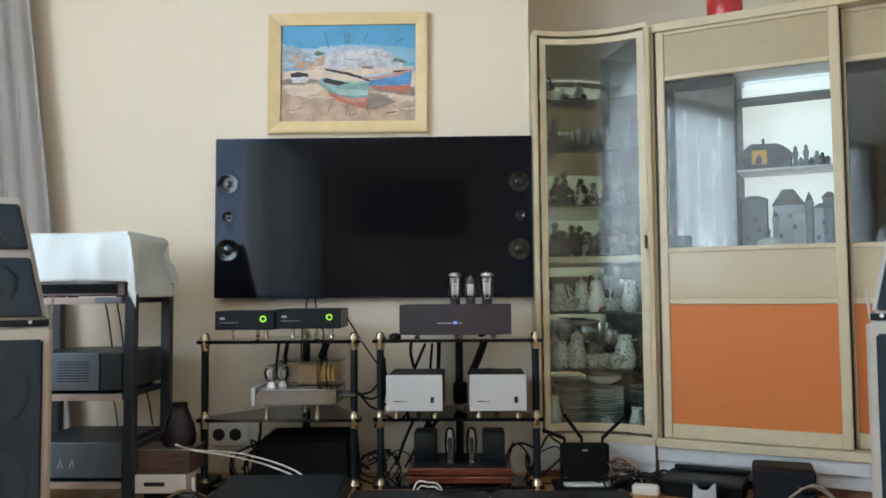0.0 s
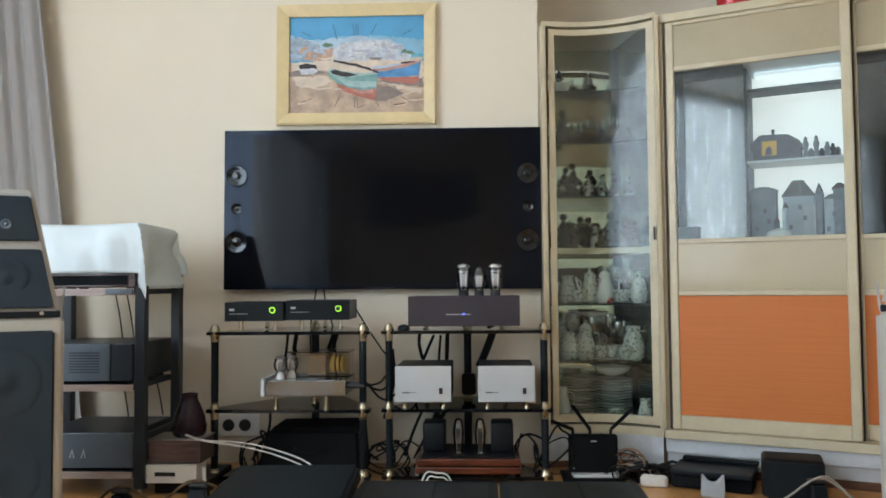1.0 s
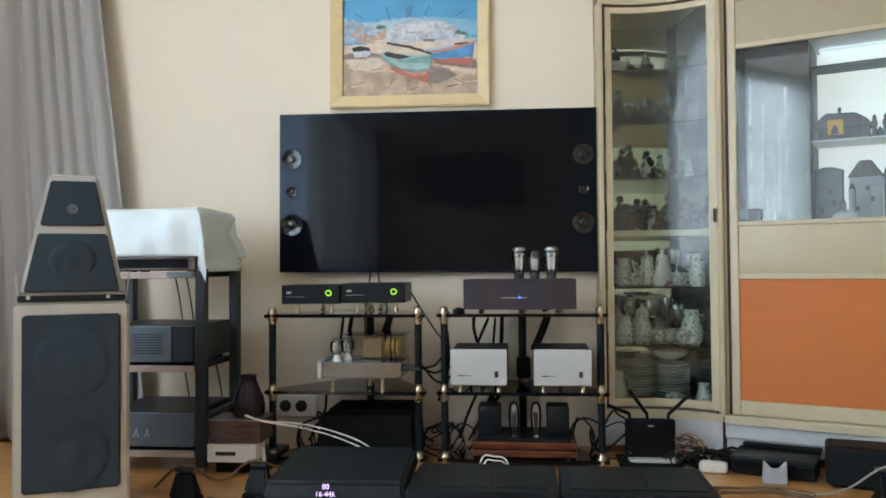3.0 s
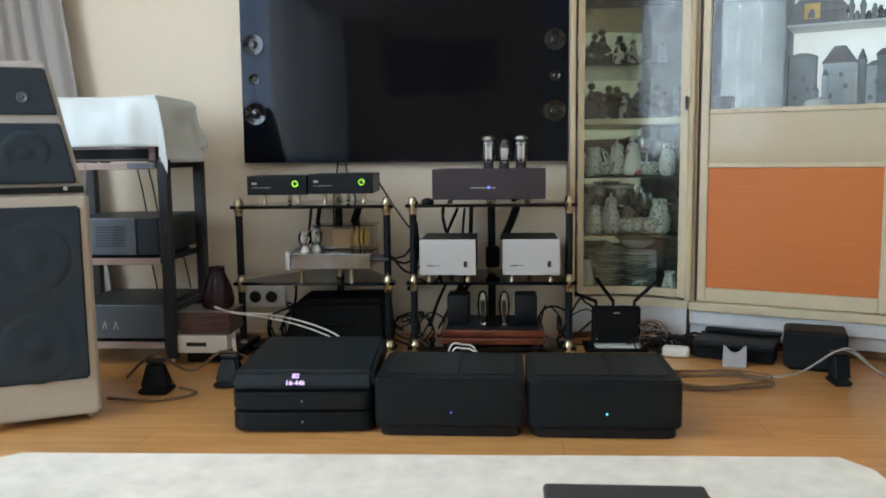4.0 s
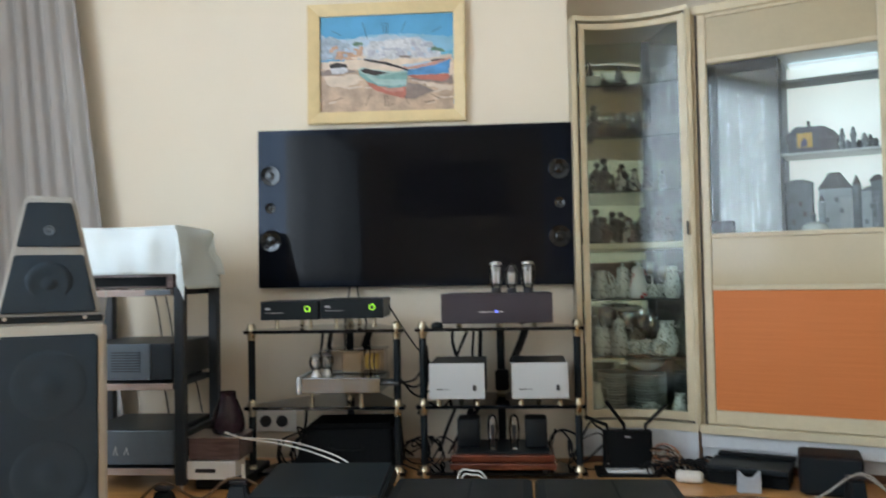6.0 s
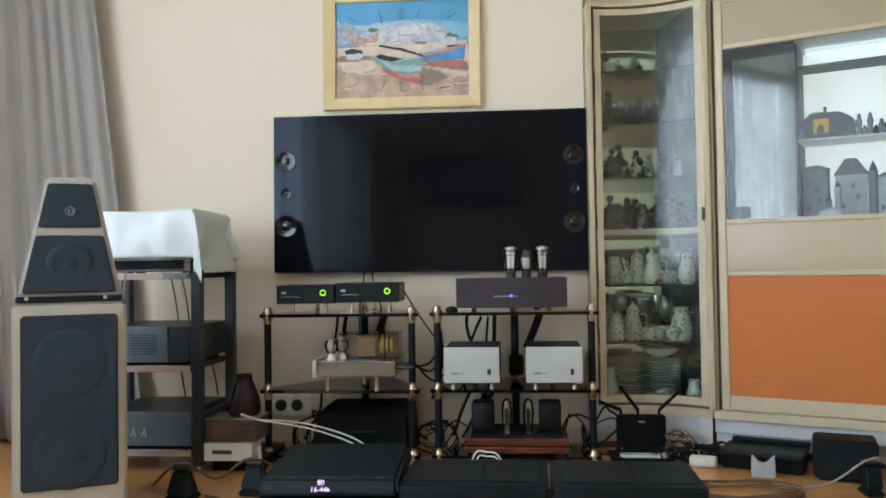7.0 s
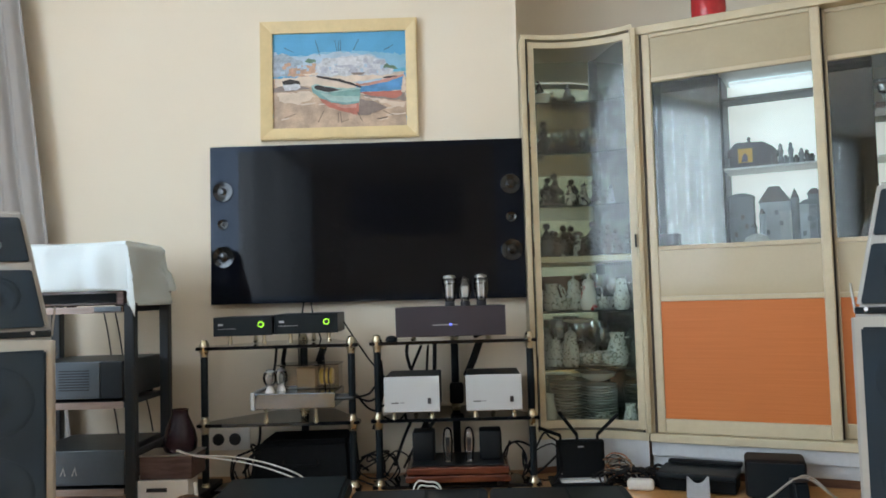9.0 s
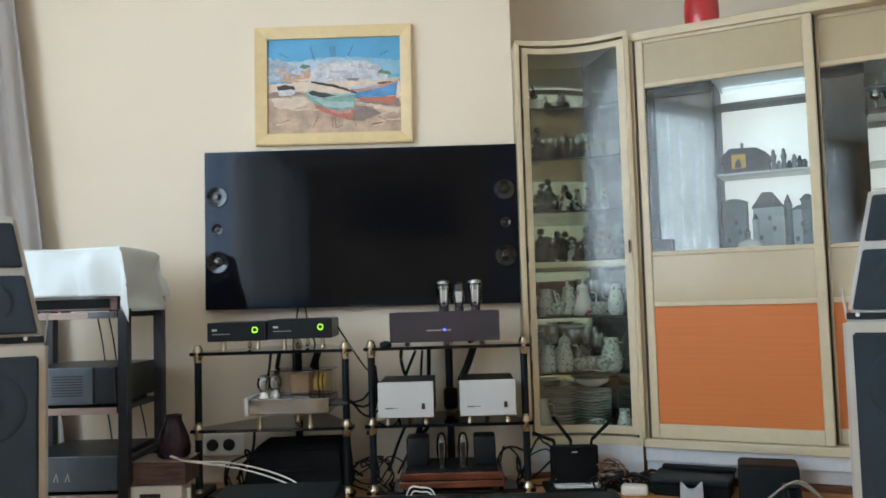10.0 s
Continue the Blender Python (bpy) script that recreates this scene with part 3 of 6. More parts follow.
for k in range(44):
    a, b = brush.uniform(-.34, .68), brush.uniform(.1, .36)
    w, h = brush.uniform(.03, .12), brush.uniform(.03, .1)
    paint("house", [(a, b), (a + w, b), (a + w, b + h), (a, b + h)], 3.5 + 0.03 * k, brush.choice((I_WHITE, I_LILAC, I_TOWN, I_WHITE, I_HAZE, I_LILAC)), 0.012)
for k in range(16):
    a, b = brush.uniform(-.95, -.4), brush.uniform(.12, .36)
    paint("house", [(a, b), (a + .06, b), (a + .06, b + .07), (a, b + .07)], 3.5 + 0.03 * k, brush.choice((I_TOWNB, I_HAZE, I_TOWNO, I_TOWNO)), 0.012)
paint("white_wall", [(-.02, .3), (.26, .32), (.27, .46), (-.01, .46)], 5.0, I_WHITE, 0.012)
for pts in ([(-.52, .4), (-.46, .47), (-.36, .44), (-.34, .39), (-.44, .36)], [(.66, .22), (.72, .32), (.82, .27), (.88, .2)]):
    paint("bush", pts, 6, I_GREEN, 0.02)
paint("sea", [(.82, .2), (1, .22), (1, .14), (.8, .14)], 5.6, I_SEA)
paint("shadow", [(-1, -.13), (-.8, -.1), (-.5, -.13), (-.42, -.18), (-.8, -.23), (-1, -.24)], 6, I_SHADE, 0.015)
paint("shadow", [(.28, -.74), (.45, -.76), (.72, -.6), (.5, -.46), (.3, -.42)], 6, I_SHADE, 0.015)
paint("shadow", [(.34, -.34), (.98, -.3), (1, -.48), (.85, -.46), (.5, -.4)], 6, I_SHADE, 0.015)
paint("small_boat", [(-.85, -.03), (-.6, -.03), (-.58, -.14), (-.64, -.2), (-.82, -.2)], 7, I_TOWN)
paint("small_boat_rim", [(-.86, .0), (-.74, .04), (-.6, .0), (-.58, -.08), (-.66, -.06), (-.84, -.08)], 7.4, I_DARK)
paint("far_boat", [(-.55, .14), (-.3, .16), (-.34, .1), (-.5, .1)], 7, I_SANDP)
paint("far_boat", [(.18, .14), (.4, .14), (.34, .08), (.22, .09)], 7, I_SHADE)
paint("beached_boat_red", [(.3, -.28), (.92, -.26), (.94, -.34), (.84, -.42), (.5, -.36)], 7.2, I_REDB)
paint("beached_boat_blue", [(.25, -.16), (.45, -.14), (.7, -.06), (.96, .04), (.93, -.25), (.6, -.27), (.32, -.28)], 7.6, I_BLUEB)
paint("beached_boat_rim", [(.25, -.08), (.6, -.04), (.96, .08), (.96, .04), (.7, -.08), (.45, -.14), (.25, -.13)], 8, I_REDP)
paint("beached_boat_deck", [(.2, -.06), (.5, -.02), (.68, .02), (.6, -.05), (.3, -.1)], 8.1, I_HAZE)
paint("beached_boat_cabin", [(.66, .0), (.86, .03), (.86, .05), (.66, .03)], 8.2, I_DARK)
paint("beached_boat_cabin", [(.66, .05), (.86, .07), (.86, .09), (.66, .07)], 8.2, I_SANDP)
paint("boat_red", [(-.31, -.36), (-.12, -.47), (.1, -.52), (.29, -.49), (.29, -.64), (.26, -.75), (.05, -.67), (-.15, -.58), (-.26, -.47)], 8.4, I_REDB)
paint("boat_red_lit", [(-.1, -.5), (.1, -.54), (.26, -.52), (.25, -.6), (.05, -.6)], 8.6, I_REDP)
paint("boat_teal", [(-.42, -.13), (-.36, -.09), (-.25, -.14), (-.05, -.2), (.15, -.22), (.31, -.2), (.31, -.34), (.29, -.5), (.1, -.53), (-.12, -.48), (-.3, -.37), (-.4, -.25)], 8.8, I_TEAL)
paint("boat_teal_lit", [(-.3, -.26), (-.05, -.34), (.3, -.36), (.3, -.46), (.1, -.49), (-.15, -.43)], 9.0, I_TEALP)
paint("boat_rim", [(-.42, -.12), (-.36, -.08), (-.2, -.13), (.1, -.19), (.32, -.18), (.32, -.21), (.1, -.23), (-.2, -.28), (-.38, -.2)], 9.1, I_TEALP)
paint("boat_inside", [(-.39, -.14), (-.32, -.1), (-.1, -.17), (.05, -.22), (-.15, -.26), (-.34, -.2)], 9.3, I_DARK)
paint("oar", [(-.34, .1), (.0, .02), (.34, -.16), (.32, -.19), (-.02, -.03), (-.34, .06)], 9.5, I_DARK)
for a, b, c, d in ((-.28, .5, -.35, .84), (.22, .62, .3, .84), (-.82, .7, -.68, .6), (.68, .6, .82, .7), (-.32, -.88, -.24, -.66), (.26, -.68, .34, -.88), (-.82, -.78, -.66, -.7), (.66, -.68, .8, -.78), (-.03, .6, -.055, .83), (-.005, .6, -.005, .83), (.025, .6, .025, .83), (-.02, -.9, -.02, -.68), (.03, -.9, .01, -.68), (.02, -.9, .14, -.84)):
    dx, dz = (c - a) * cw, (d - b) * ch
    q = 0.0011 / math.hypot(dx, dz)
    nx, nz = -dz * q / cw, dx * q / ch
    paint("clock_stroke", [(a + nx, b + nz), (a - nx, b - nz), (c - nx, d - nz), (c + nx, d + nz)], 11, I_DARK, 0)
paint("signature_bar", [(.56, -.83), (.72, -.8), (.72, -.82), (.56, -.85)], 11, I_DARK)


# ---- racks with brass joints ----


def hifi_rack(name, x0, x1, yf, back_x, label):
    t = thing(name, label, "hi-fi rack", pose(0, 0, 0), "hi-fi racks")
    xm = back_x
    for z in (0.688, 0.376, FLOOR + 0.03):
        bm = prism([(x0 - 0.03, yf - 0.02), (x1 + 0.03, yf - 0.02), (x1 + 0.03, yf + 0.03), (xm + 0.13, -0.05), (xm - 0.13, -0.05), (x0 - 0.03, yf + 0.03)], z - 0.007, z + 0.007, 0.002)
        part("shelf", bm, M_BLACKG, t, "black glass shelf")
    for x, y in ((x0, yf), (x1, yf), (xm, -0.09)):
        r = 0.0145 if y < -0.2 else 0.017
        part("post", lathe([(r, FLOOR + 0.004), (r, 0.705)], 18, None, (x, y, 0)), M_BLACKS, t, smooth=True)
        for z in (0.688, 0.376, FLOOR + 0.03):
            top = z > 0.6
            bm = lathe([(0.015, -0.034), (0.0165, -0.033), (0.0165, -0.02), (0.021, -0.0085), (0.021, 0.0085), (0.0225, 0.010), (0.0145, 0.028), (0.0145, 0.036 if not top else 0.032), (0.006, 0.037)], 20, None, (x, y, z))
            part("brass_joint", bm, M_BRASS, t, "turned brass joint cone", smooth=True)
    return t


hifi_rack("hifi_rack", -0.634, -0.029, -0.413, -0.29, "black glass shelf rack with black posts and brass joints")
hifi_rack("hifi_rack", 0.075, 0.697, -0.397, 0.385, "black glass shelf rack with black posts and brass joints")


def spikes(t, spots, z0, z1, r=0.011):
    for x, y in spots:
        part("spike_foot", lathe([(0.004, z0), (r, z0 + 0.006), (r * 0.62, z0 + (z1 - z0) * 0.75), (r * 0.8, z1)], 14, None, (x, y, 0)), M_BRASS, t, "brass cone foot", smooth=True)


# two slim boxes with green ring lights
def streamer(x0, x1, z0, z1, rot, bars):
    xm = (x0 + x1) / 2
    t = thing("audio_box", "slim black audio box with a glowing green ring", "audio box", pose(xm, -0.45, 0, 0, 0, rot), "green-ring boxes")
    w = (x1 - x0) / 2
    part("case", slab(-w, w, 0.006, 0.24, z0, z1, 0.004), M_ANTHRA, t)
    part("front_plate", slab(-w, w, 0.0, 0.006, z0, z1, 0.0015), M_BLACKS, t)
    rx = w - 0.045
    bm = disc_front([(0.012, 0.0), (0.012, 0.003), (0.0098, 0.003), (0.0098, 0.0)], rx, -0.0002, (z0 + z1) / 2 + 0.006, 32)
    part("ring_light", bm, M_GREEN, t, "glowing green ring")
    part("button", disc_front([(0.0092, 0.0), (0.0092, 0.004), (0.0075, 0.006), (0.001, 0.006)], rx, -0.0002, (z0 + z1) / 2 + 0.006, 24), M_DARKP, t, smooth=True)
    part("print_bar", slab(-w + 0.02, -w + 0.04, -0.0012, -0.0002, z1 - 0.034, z1 - 0.026), M_PRINT, t)
    part("print_line", slab(-w + 0.02, -w + 0.095, -0.0012, -0.0002, z1 - 0.0475, z1 - 0.046), M_PRINT, t)
    spikes(t, ((-w + 0.06, 0.03), (w - 0.04, 0.03), (0, 0.2)), 0.697, z0)
    return t


streamer(-0.583, -0.343, 0.738, 0.814, 0.0, 1)
streamer(-0.333, -0.077, 0.741, 0.820, 2.0, 2)


# three valves and the wide dark box
def valve(x, y, z, h, r, label, flash, group="spare valves"):
    t = thing("vacuum_tube", label, "vacuum tube", pose(x, y, z), group)
    base = h * 0.14
    part("base", lathe([(r * 0.62, 0), (r * 0.66, 0.003), (r * 0.66, base), (r * 0.5, base + 0.003)], 16), M_DARKP, t, smooth=True)
    if flash:
        prof = [(r * 0.55, base), (r * 0.8, base + h * 0.1), (r * 0.95, h * 0.5), (r, h * 0.8), (r * 0.82, h * 0.95), (r * 0.3, h)]
    else:
        prof = [(r * 0.5, base), (r * 0.7, h * 0.3), (r * 1.0, h * 0.55), (r * 1.0, h * 0.7), (r * 0.62, h * 0.82), (r * 0.6, h * 0.93), (r * 0.2, h)]
    part("bulb", lathe(prof, 20), M_TUBE, t, "clear glass bulb", smooth=True)
    if flash:
        for k in range(4):
            a = radians(45 + 90 * k)
            part("support_rod", tube([(r * 0.4 * math.cos(a), r * 0.4 * math.sin(a), base), (r * 0.5 * math.cos(a), r * 0.5 * math.sin(a), h * 0.8)], 0.0012, 6), M_ALU, t)
        part("mica_disc", lathe([(r * 0.72, h * 0.74), (r * 0.72, h * 0.75)], 16), M_PLAIN, t)
    part("anode", slab(-r * 0.46, r * 0.46, -r * 0.2, r * 0.2, base + h * 0.14, h * 0.68, 0.003), M_SPARK, t, "grey metal plate")
    if flash:
        part("getter", lathe([(r * 0.88, h * 0.88), (r * 0.76, h * 0.945), (r * 0.28, h * 0.985)], 20, None, (0, 0, 0), None, False), M_GETTER, t, "silvery mirror flash", smooth=True)
    return t


wide = thing("preamplifier", "wide aubergine-grey metal box with a small blue lamp", "amplifier", pose(0.381, -0.5, 0))
part("case", slab(-0.216, 0.216, 0.008, 0.30, 0.717, 0.832, 0.003), M_PURPLE, wide)
part("front_plate", slab(-0.218, 0.218, 0.0, 0.008, 0.716, 0.834, 0.002), M_PURPLE, wide)
part("logo_bar", slab(-0.070, 0.026, -0.0012, -0.0002, 0.7600, 0.7628), M_PRINT, wide, "pale lettering bar")
part("blue_lamp", disc_front([(0.0052, 0), (0.0045, 0.002), (0.001, 0.003)], 0.0, -0.0002, 0.763, 20), M_BLUE, wide, "glowing blue lamp")
spikes(wide, ((-0.15, 0.04), (0.15, 0.04), (0, 0.26)), 0.697, 0.717, 0.014)
valve(0.379, -0.40, 0.833, 0.130, 0.030, "spare vacuum tube with silvery top and dark base", True)
valve(0.441, -0.40, 0.833, 0.118, 0.029, "clear pear-shaped spare vacuum tube", False)
valve(0.507, -0.40, 0.833, 0.130, 0.030, "spare vacuum tube with silvery top and dark base", True)
knob = thing("computer_mouse", "small black mouse lying on the rack shelf", "mouse", pose(0.135, -0.395, 0.695))
part("shell", lathe([(0.022, 0), (0.026, 0.006), (0.022, 0.018), (0.008, 0.024)], 18), M_BLACKS, knob, smooth=True)


# two mono amplifiers with silver faces
def mono(x):
    t = thing("power_amplifier", "compact box amplifier with plain silver face and black top", "amplifier", pose(x, -0.473, 0), "silver mono amplifiers")
    part("case", slab(-0.108, 0.108, 0.01, 0.29, 0.420, 0.557, 0.003), M_BLACKS, t)
    part("front_plate", slab(-0.111, 0.111, 0.0, 0.01, 0.418, 0.559, 0.0025), M_SILVER, t, "plain silver front plate")
    part("switch", slab(0.063, 0.077, -0.004, -0.0002, 0.450, 0.473, 0.001), M_DARKP, t, "black rocker switch")
    part("logo_bar", slab(-0.082, -0.052, -0.0012, -0.0002, 0.4535, 0.4575), M_DARKP, t)
    part("logo_bar", slab(-0.048, -0.03, -0.0012, -0.0002, 0.4545, 0.457), M_GREYM, t)
    part("terminal_block", slab(-0.05, 0.05, 0.29, 0.31, 0.45, 0.5, 0.003), M_DARKP, t)
    spikes(t, ((-0.075, 0.03), (0.078, 0.03), (0, 0.24)), 0.384, 0.419)
    return t


mono(0.2175)
mono(0.5445)

# chrome valve amplifier on the first rack
chro = thing("valve_amplifier", "small polished chrome amplifier with two silvery valves", "amplifier", pose(-0.25, -0.5, 0))
part("chassis", slab(-0.155, 0.165, 0.0, 0.24, 0.447, 0.508, 0.003), M_CHROME, chro, "mirror-polished chassis")
part("end_plate", slab(-0.172, -0.155, -0.004, 0.244, 0.443, 0.514, 0.003), M_SILVER, chro)
part("transformer_cover", slab(-0.085, 0.16, 0.13, 0.235, 0.509, 0.607, 0.004), M_PLEXI, chro, "smoky clear acrylic cover")
part("winding", slab(-0.02, 0.06, 0.15, 0.22, 0.51, 0.595, 0.006), M_TAN, chro, "tan wrapped winding")
part("capacitor", lathe([(0.03, 0), (0.034, 0.004), (0.034, 0.05), (0.03, 0.054)], 20, None, (0.075, 0.185, 0.555), pose(0, 0, 0, 0, 90)), M_YELCAP, chro, "yellow capacitor", smooth=True)
part("capacitor_band", lathe([(0.0345, 0), (0.0345, 0.008)], 20, None, (0.092, 0.185, 0.555), pose(0, 0, 0, 0, 90)), M_BLACK, chro)
part("capacitor_band", lathe([(0.0345, 0), (0.0345, 0.008)], 20, None, (0.110, 0.185, 0.555), pose(0, 0, 0, 0, 90)), M_BLACK, chro)
part("cover_lip", slab(-0.09, 0.165, 0.10, 0.24, 0.6075, 0.6115, 0.001), M_BLACKG, chro, "smoked glossy lid")
for k, x in enumerate((-0.105, -0.072)):
    t = part("valve", lathe([(0.012, 0.5085), (0.012, 0.53), (0.018, 0.537), (0.027, 0.552), (0.029, 0.568), (0.025, 0.585), (0.015, 0.597), (0.004, 0.601)], 20, None, (x, 0.05 + 0.05 * k, 0)), M_TUBE, chro, "round glass valve", smooth=True)
    part("anode", lathe([(0.004, 0.535), (0.010, 0.545), (0.010, 0.57), (0.003, 0.578)], 10, None, (x, 0.05 + 0.05 * k, 0)), M_SPARK, t, smooth=True)
    part("getter", lathe([(0.0205, 0.589), (0.014, 0.5955), (0.003, 0.5995)], 20, None, (x, 0.05 + 0.05 * k, 0), None, False), M_GETTER, t, "silvery mirror flash", smooth=True)
    part("socket", lathe([(0.019, 0.5085), (0.013, 0.528), (0.011, 0.537)], 16, None, (x, 0.05 + 0.05 * k, 0)), M_WHITE, chro, smooth=True)
part("volume_knob", lathe([(0.011, 0), (0.011, 0.012), (0.009, 0.014)], 16, None, (-0.172, 0.05, 0.482), pose(0, 0, 0, 0, -90)), M_ALU, chro, smooth=True)
for k in range(3):
    part("plug", lathe([(0.008, 0), (0.008, 0.05), (0.005, 0.065)], 12, None, (0.165, 0.05 + 0.05 * k, 0.478), pose(0, 0, 0, 0, 90)), M_DIM, chro, smooth=True)
spikes(chro, ((-0.115, 0.02), (0.085, 0.02), (0, 0.2)), 0.384, 0.447)
for i in range(3):
    cable("cable", [(-0.02, -0.45 + 0.05 * i, 0.478), (0.03, -0.35, 0.48 - 0.03 * i), (0.06, -0.2, 0.5 - 0.05 * i), (0.15, -0.06, 0.42 + 0.03 * i)], 0.0045, M_RUBBER, "thick black interconnect cable")

cable("cable", [(-0.09, -0.25, 0.79), (-0.04, -0.22, 0.70), (0.02, -0.18, 0.60), (0.08, -0.14, 0.52), (0.12, -0.1, 0.42)], 0.0035, M_RUBBER, "thin black cable crossing between the racks")

# wooden valve amplifier low in the second rack
wood = thing("valve_amplifier", "valve amplifier on a mahogany base with black transformers", "amplifier", pose(0.392, -0.47, 0))
part("base", slab(-0.21, 0.21, 0, 0.3, 0.138, 0.165, 0.006), M_MAHOG, wood, "polished mahogany base")
part("base", slab(-0.205, 0.205, 0.005, 0.295, 0.167, 0.197, 0.006), M_MAHOG, wood, "polished mahogany base")
part("top_plate", slab(-0.185, 0.185, 0.02, 0.28, 0.1975, 0.203, 0.001), M_BLACK, wood)
for x in (-0.14, 0.135):
    part("transformer", slab(x - 0.045, x + 0.045, 0.10, 0.21, 0.2032, 0.322, 0.009, 3), M_BLACK, wood, "black rounded transformer", smooth=True)
for x in (-0.04, 0.047):
    tb = part("valve", lathe([(0.016, 0.2035), (0.0165, 0.23), (0.02, 0.25), (0.023, 0.285), (0.018, 0.325), (0.014, 0.335), (0.004, 0.342)], 16, None, (x, 0.09, 0)), M_TUBE, wood, "clear tall valve", smooth=True)
    part("anode", slab(x - 0.009, x + 0.009, 0.086, 0.094, 0.24, 0.30, 0.002), M_DARKP, tb)
for x in (-0.17, 0.17):
    for y in (0.04, 0.26):
        part("foot", lathe([(0.014, FLOOR + 0.0375), (0.016, FLOOR + 0.042), (0.016, 0.138)], 12, None, (x, y, 0)), M_RUBBER, wood)

# black padded case under the first rack
case = thing("equipment_case", "large black sloping equipment case on the floor", "case", pose(-0.25, -0.36, 0))
bm = bmesh.new()
pts = [(-0.24, 0, FLOOR + 0.002), (0.21, 0, FLOOR + 0.002), (0.21, 0.26, FLOOR + 0.002), (-0.24, 0.26, FLOOR + 0.002), (-0.20, 0.05, 0.285), (0.19, 0.05, 0.29), (0.19, 0.25, 0.305), (-0.18, 0.25, 0.30)]
vs = [bm.verts.new(p) for p in pts]
for f in ((3, 2, 1, 0), (4, 5, 6, 7), (0, 1, 5, 4), (1, 2, 6, 5), (2, 3, 7, 6), (3, 0, 4, 7)):
    bm.faces.new([vs[q] for q in f])
bmesh.ops.bevel(bm, geom=list(bm.edges), offset=0.02, segments=3, affect='EDGES')
part("body", bm, M_CASE, case, smooth=True)
part("carry_handle", tube([(-0.07, 0.0, 0.22), (-0.065, -0.012, 0.20), (0.055, -0.012, 0.20), (0.06, 0.0, 0.22)], 0.006, 8), M_CASE, case, "black carrying handle", smooth=True)


# ---- big loudspeakers ----


def tapered(bottom, top, z0, z1, bev=0.01):
    """A body between two rectangles (x0, x1, y0, y1)."""
    bm = bmesh.new()
    vs = [bm.verts.new((x, y, z)) for (x0, x1, y0, y1), z in ((bottom, z0), (top, z1)) for x, y in ((x0, y0), (x1, y0), (x1, y1), (x0, y1))]
    for f in ((3, 2, 1, 0), (4, 5, 6, 7), (0, 1, 5, 4), (1, 2, 6, 5), (2, 3, 7, 6), (3, 0, 4, 7)):
        bm.faces.new([vs[q] for q in f])
    if bev:
        bmesh.ops.bevel(bm, geom=list(bm.edges), offset=bev, segments=3, affect='EDGES')
    return bm


def plate(pts, y0, y1, bev=0.003):
    """An upright plate over an outline in x and z; each point may lean: (x, z, dy)."""
    bm = bmesh.new()
    f = [bm.verts.new((x, y0 + d, z)) for x, z, d in pts]
    b = [bm.verts.new((x, y1 + d, z)) for x, z, d in pts]
    n = len(pts)
    bm.faces.new(f)
    bm.faces.new(b[::-1])
    for i in range(n):
        bm.faces.new((f[i], b[i], b[(i + 1) % n], f[(i + 1) % n]))
    bmesh.ops.recalc_face_normals(bm, faces=bm.faces)
    if bev:
        bmesh.ops.bevel(bm, geom=list(bm.edges), offset=bev, segments=2, affect='EDGES')
    return bm


def head_body():
    """The sloping head: narrow at the top and towards the back."""
    bm = bmesh.new()
    vs = [bm.verts.new(p) for p in ((-0.149, 0.005, 0.728), (0.149, 0.005, 0.728), (0.09, 0.36, 0.728), (-0.09, 0.36, 0.728),
                                    (-0.072, 0.05, 1.10), (0.072, 0.05, 1.10), (0.052, 0.20, 1.10), (-0.052, 0.20, 1.10))]
    for f in ((3, 2, 1, 0), (4, 5, 6, 7), (0, 1, 5, 4), (1, 2, 6, 5), (2, 3, 7, 6), (3, 0, 4, 7)):
        bm.faces.new([vs[q] for q in f])
    bmesh.ops.bevel(bm, geom=list(bm.edges), offset=0.010, segments=3, affect='EDGES')
    return bm


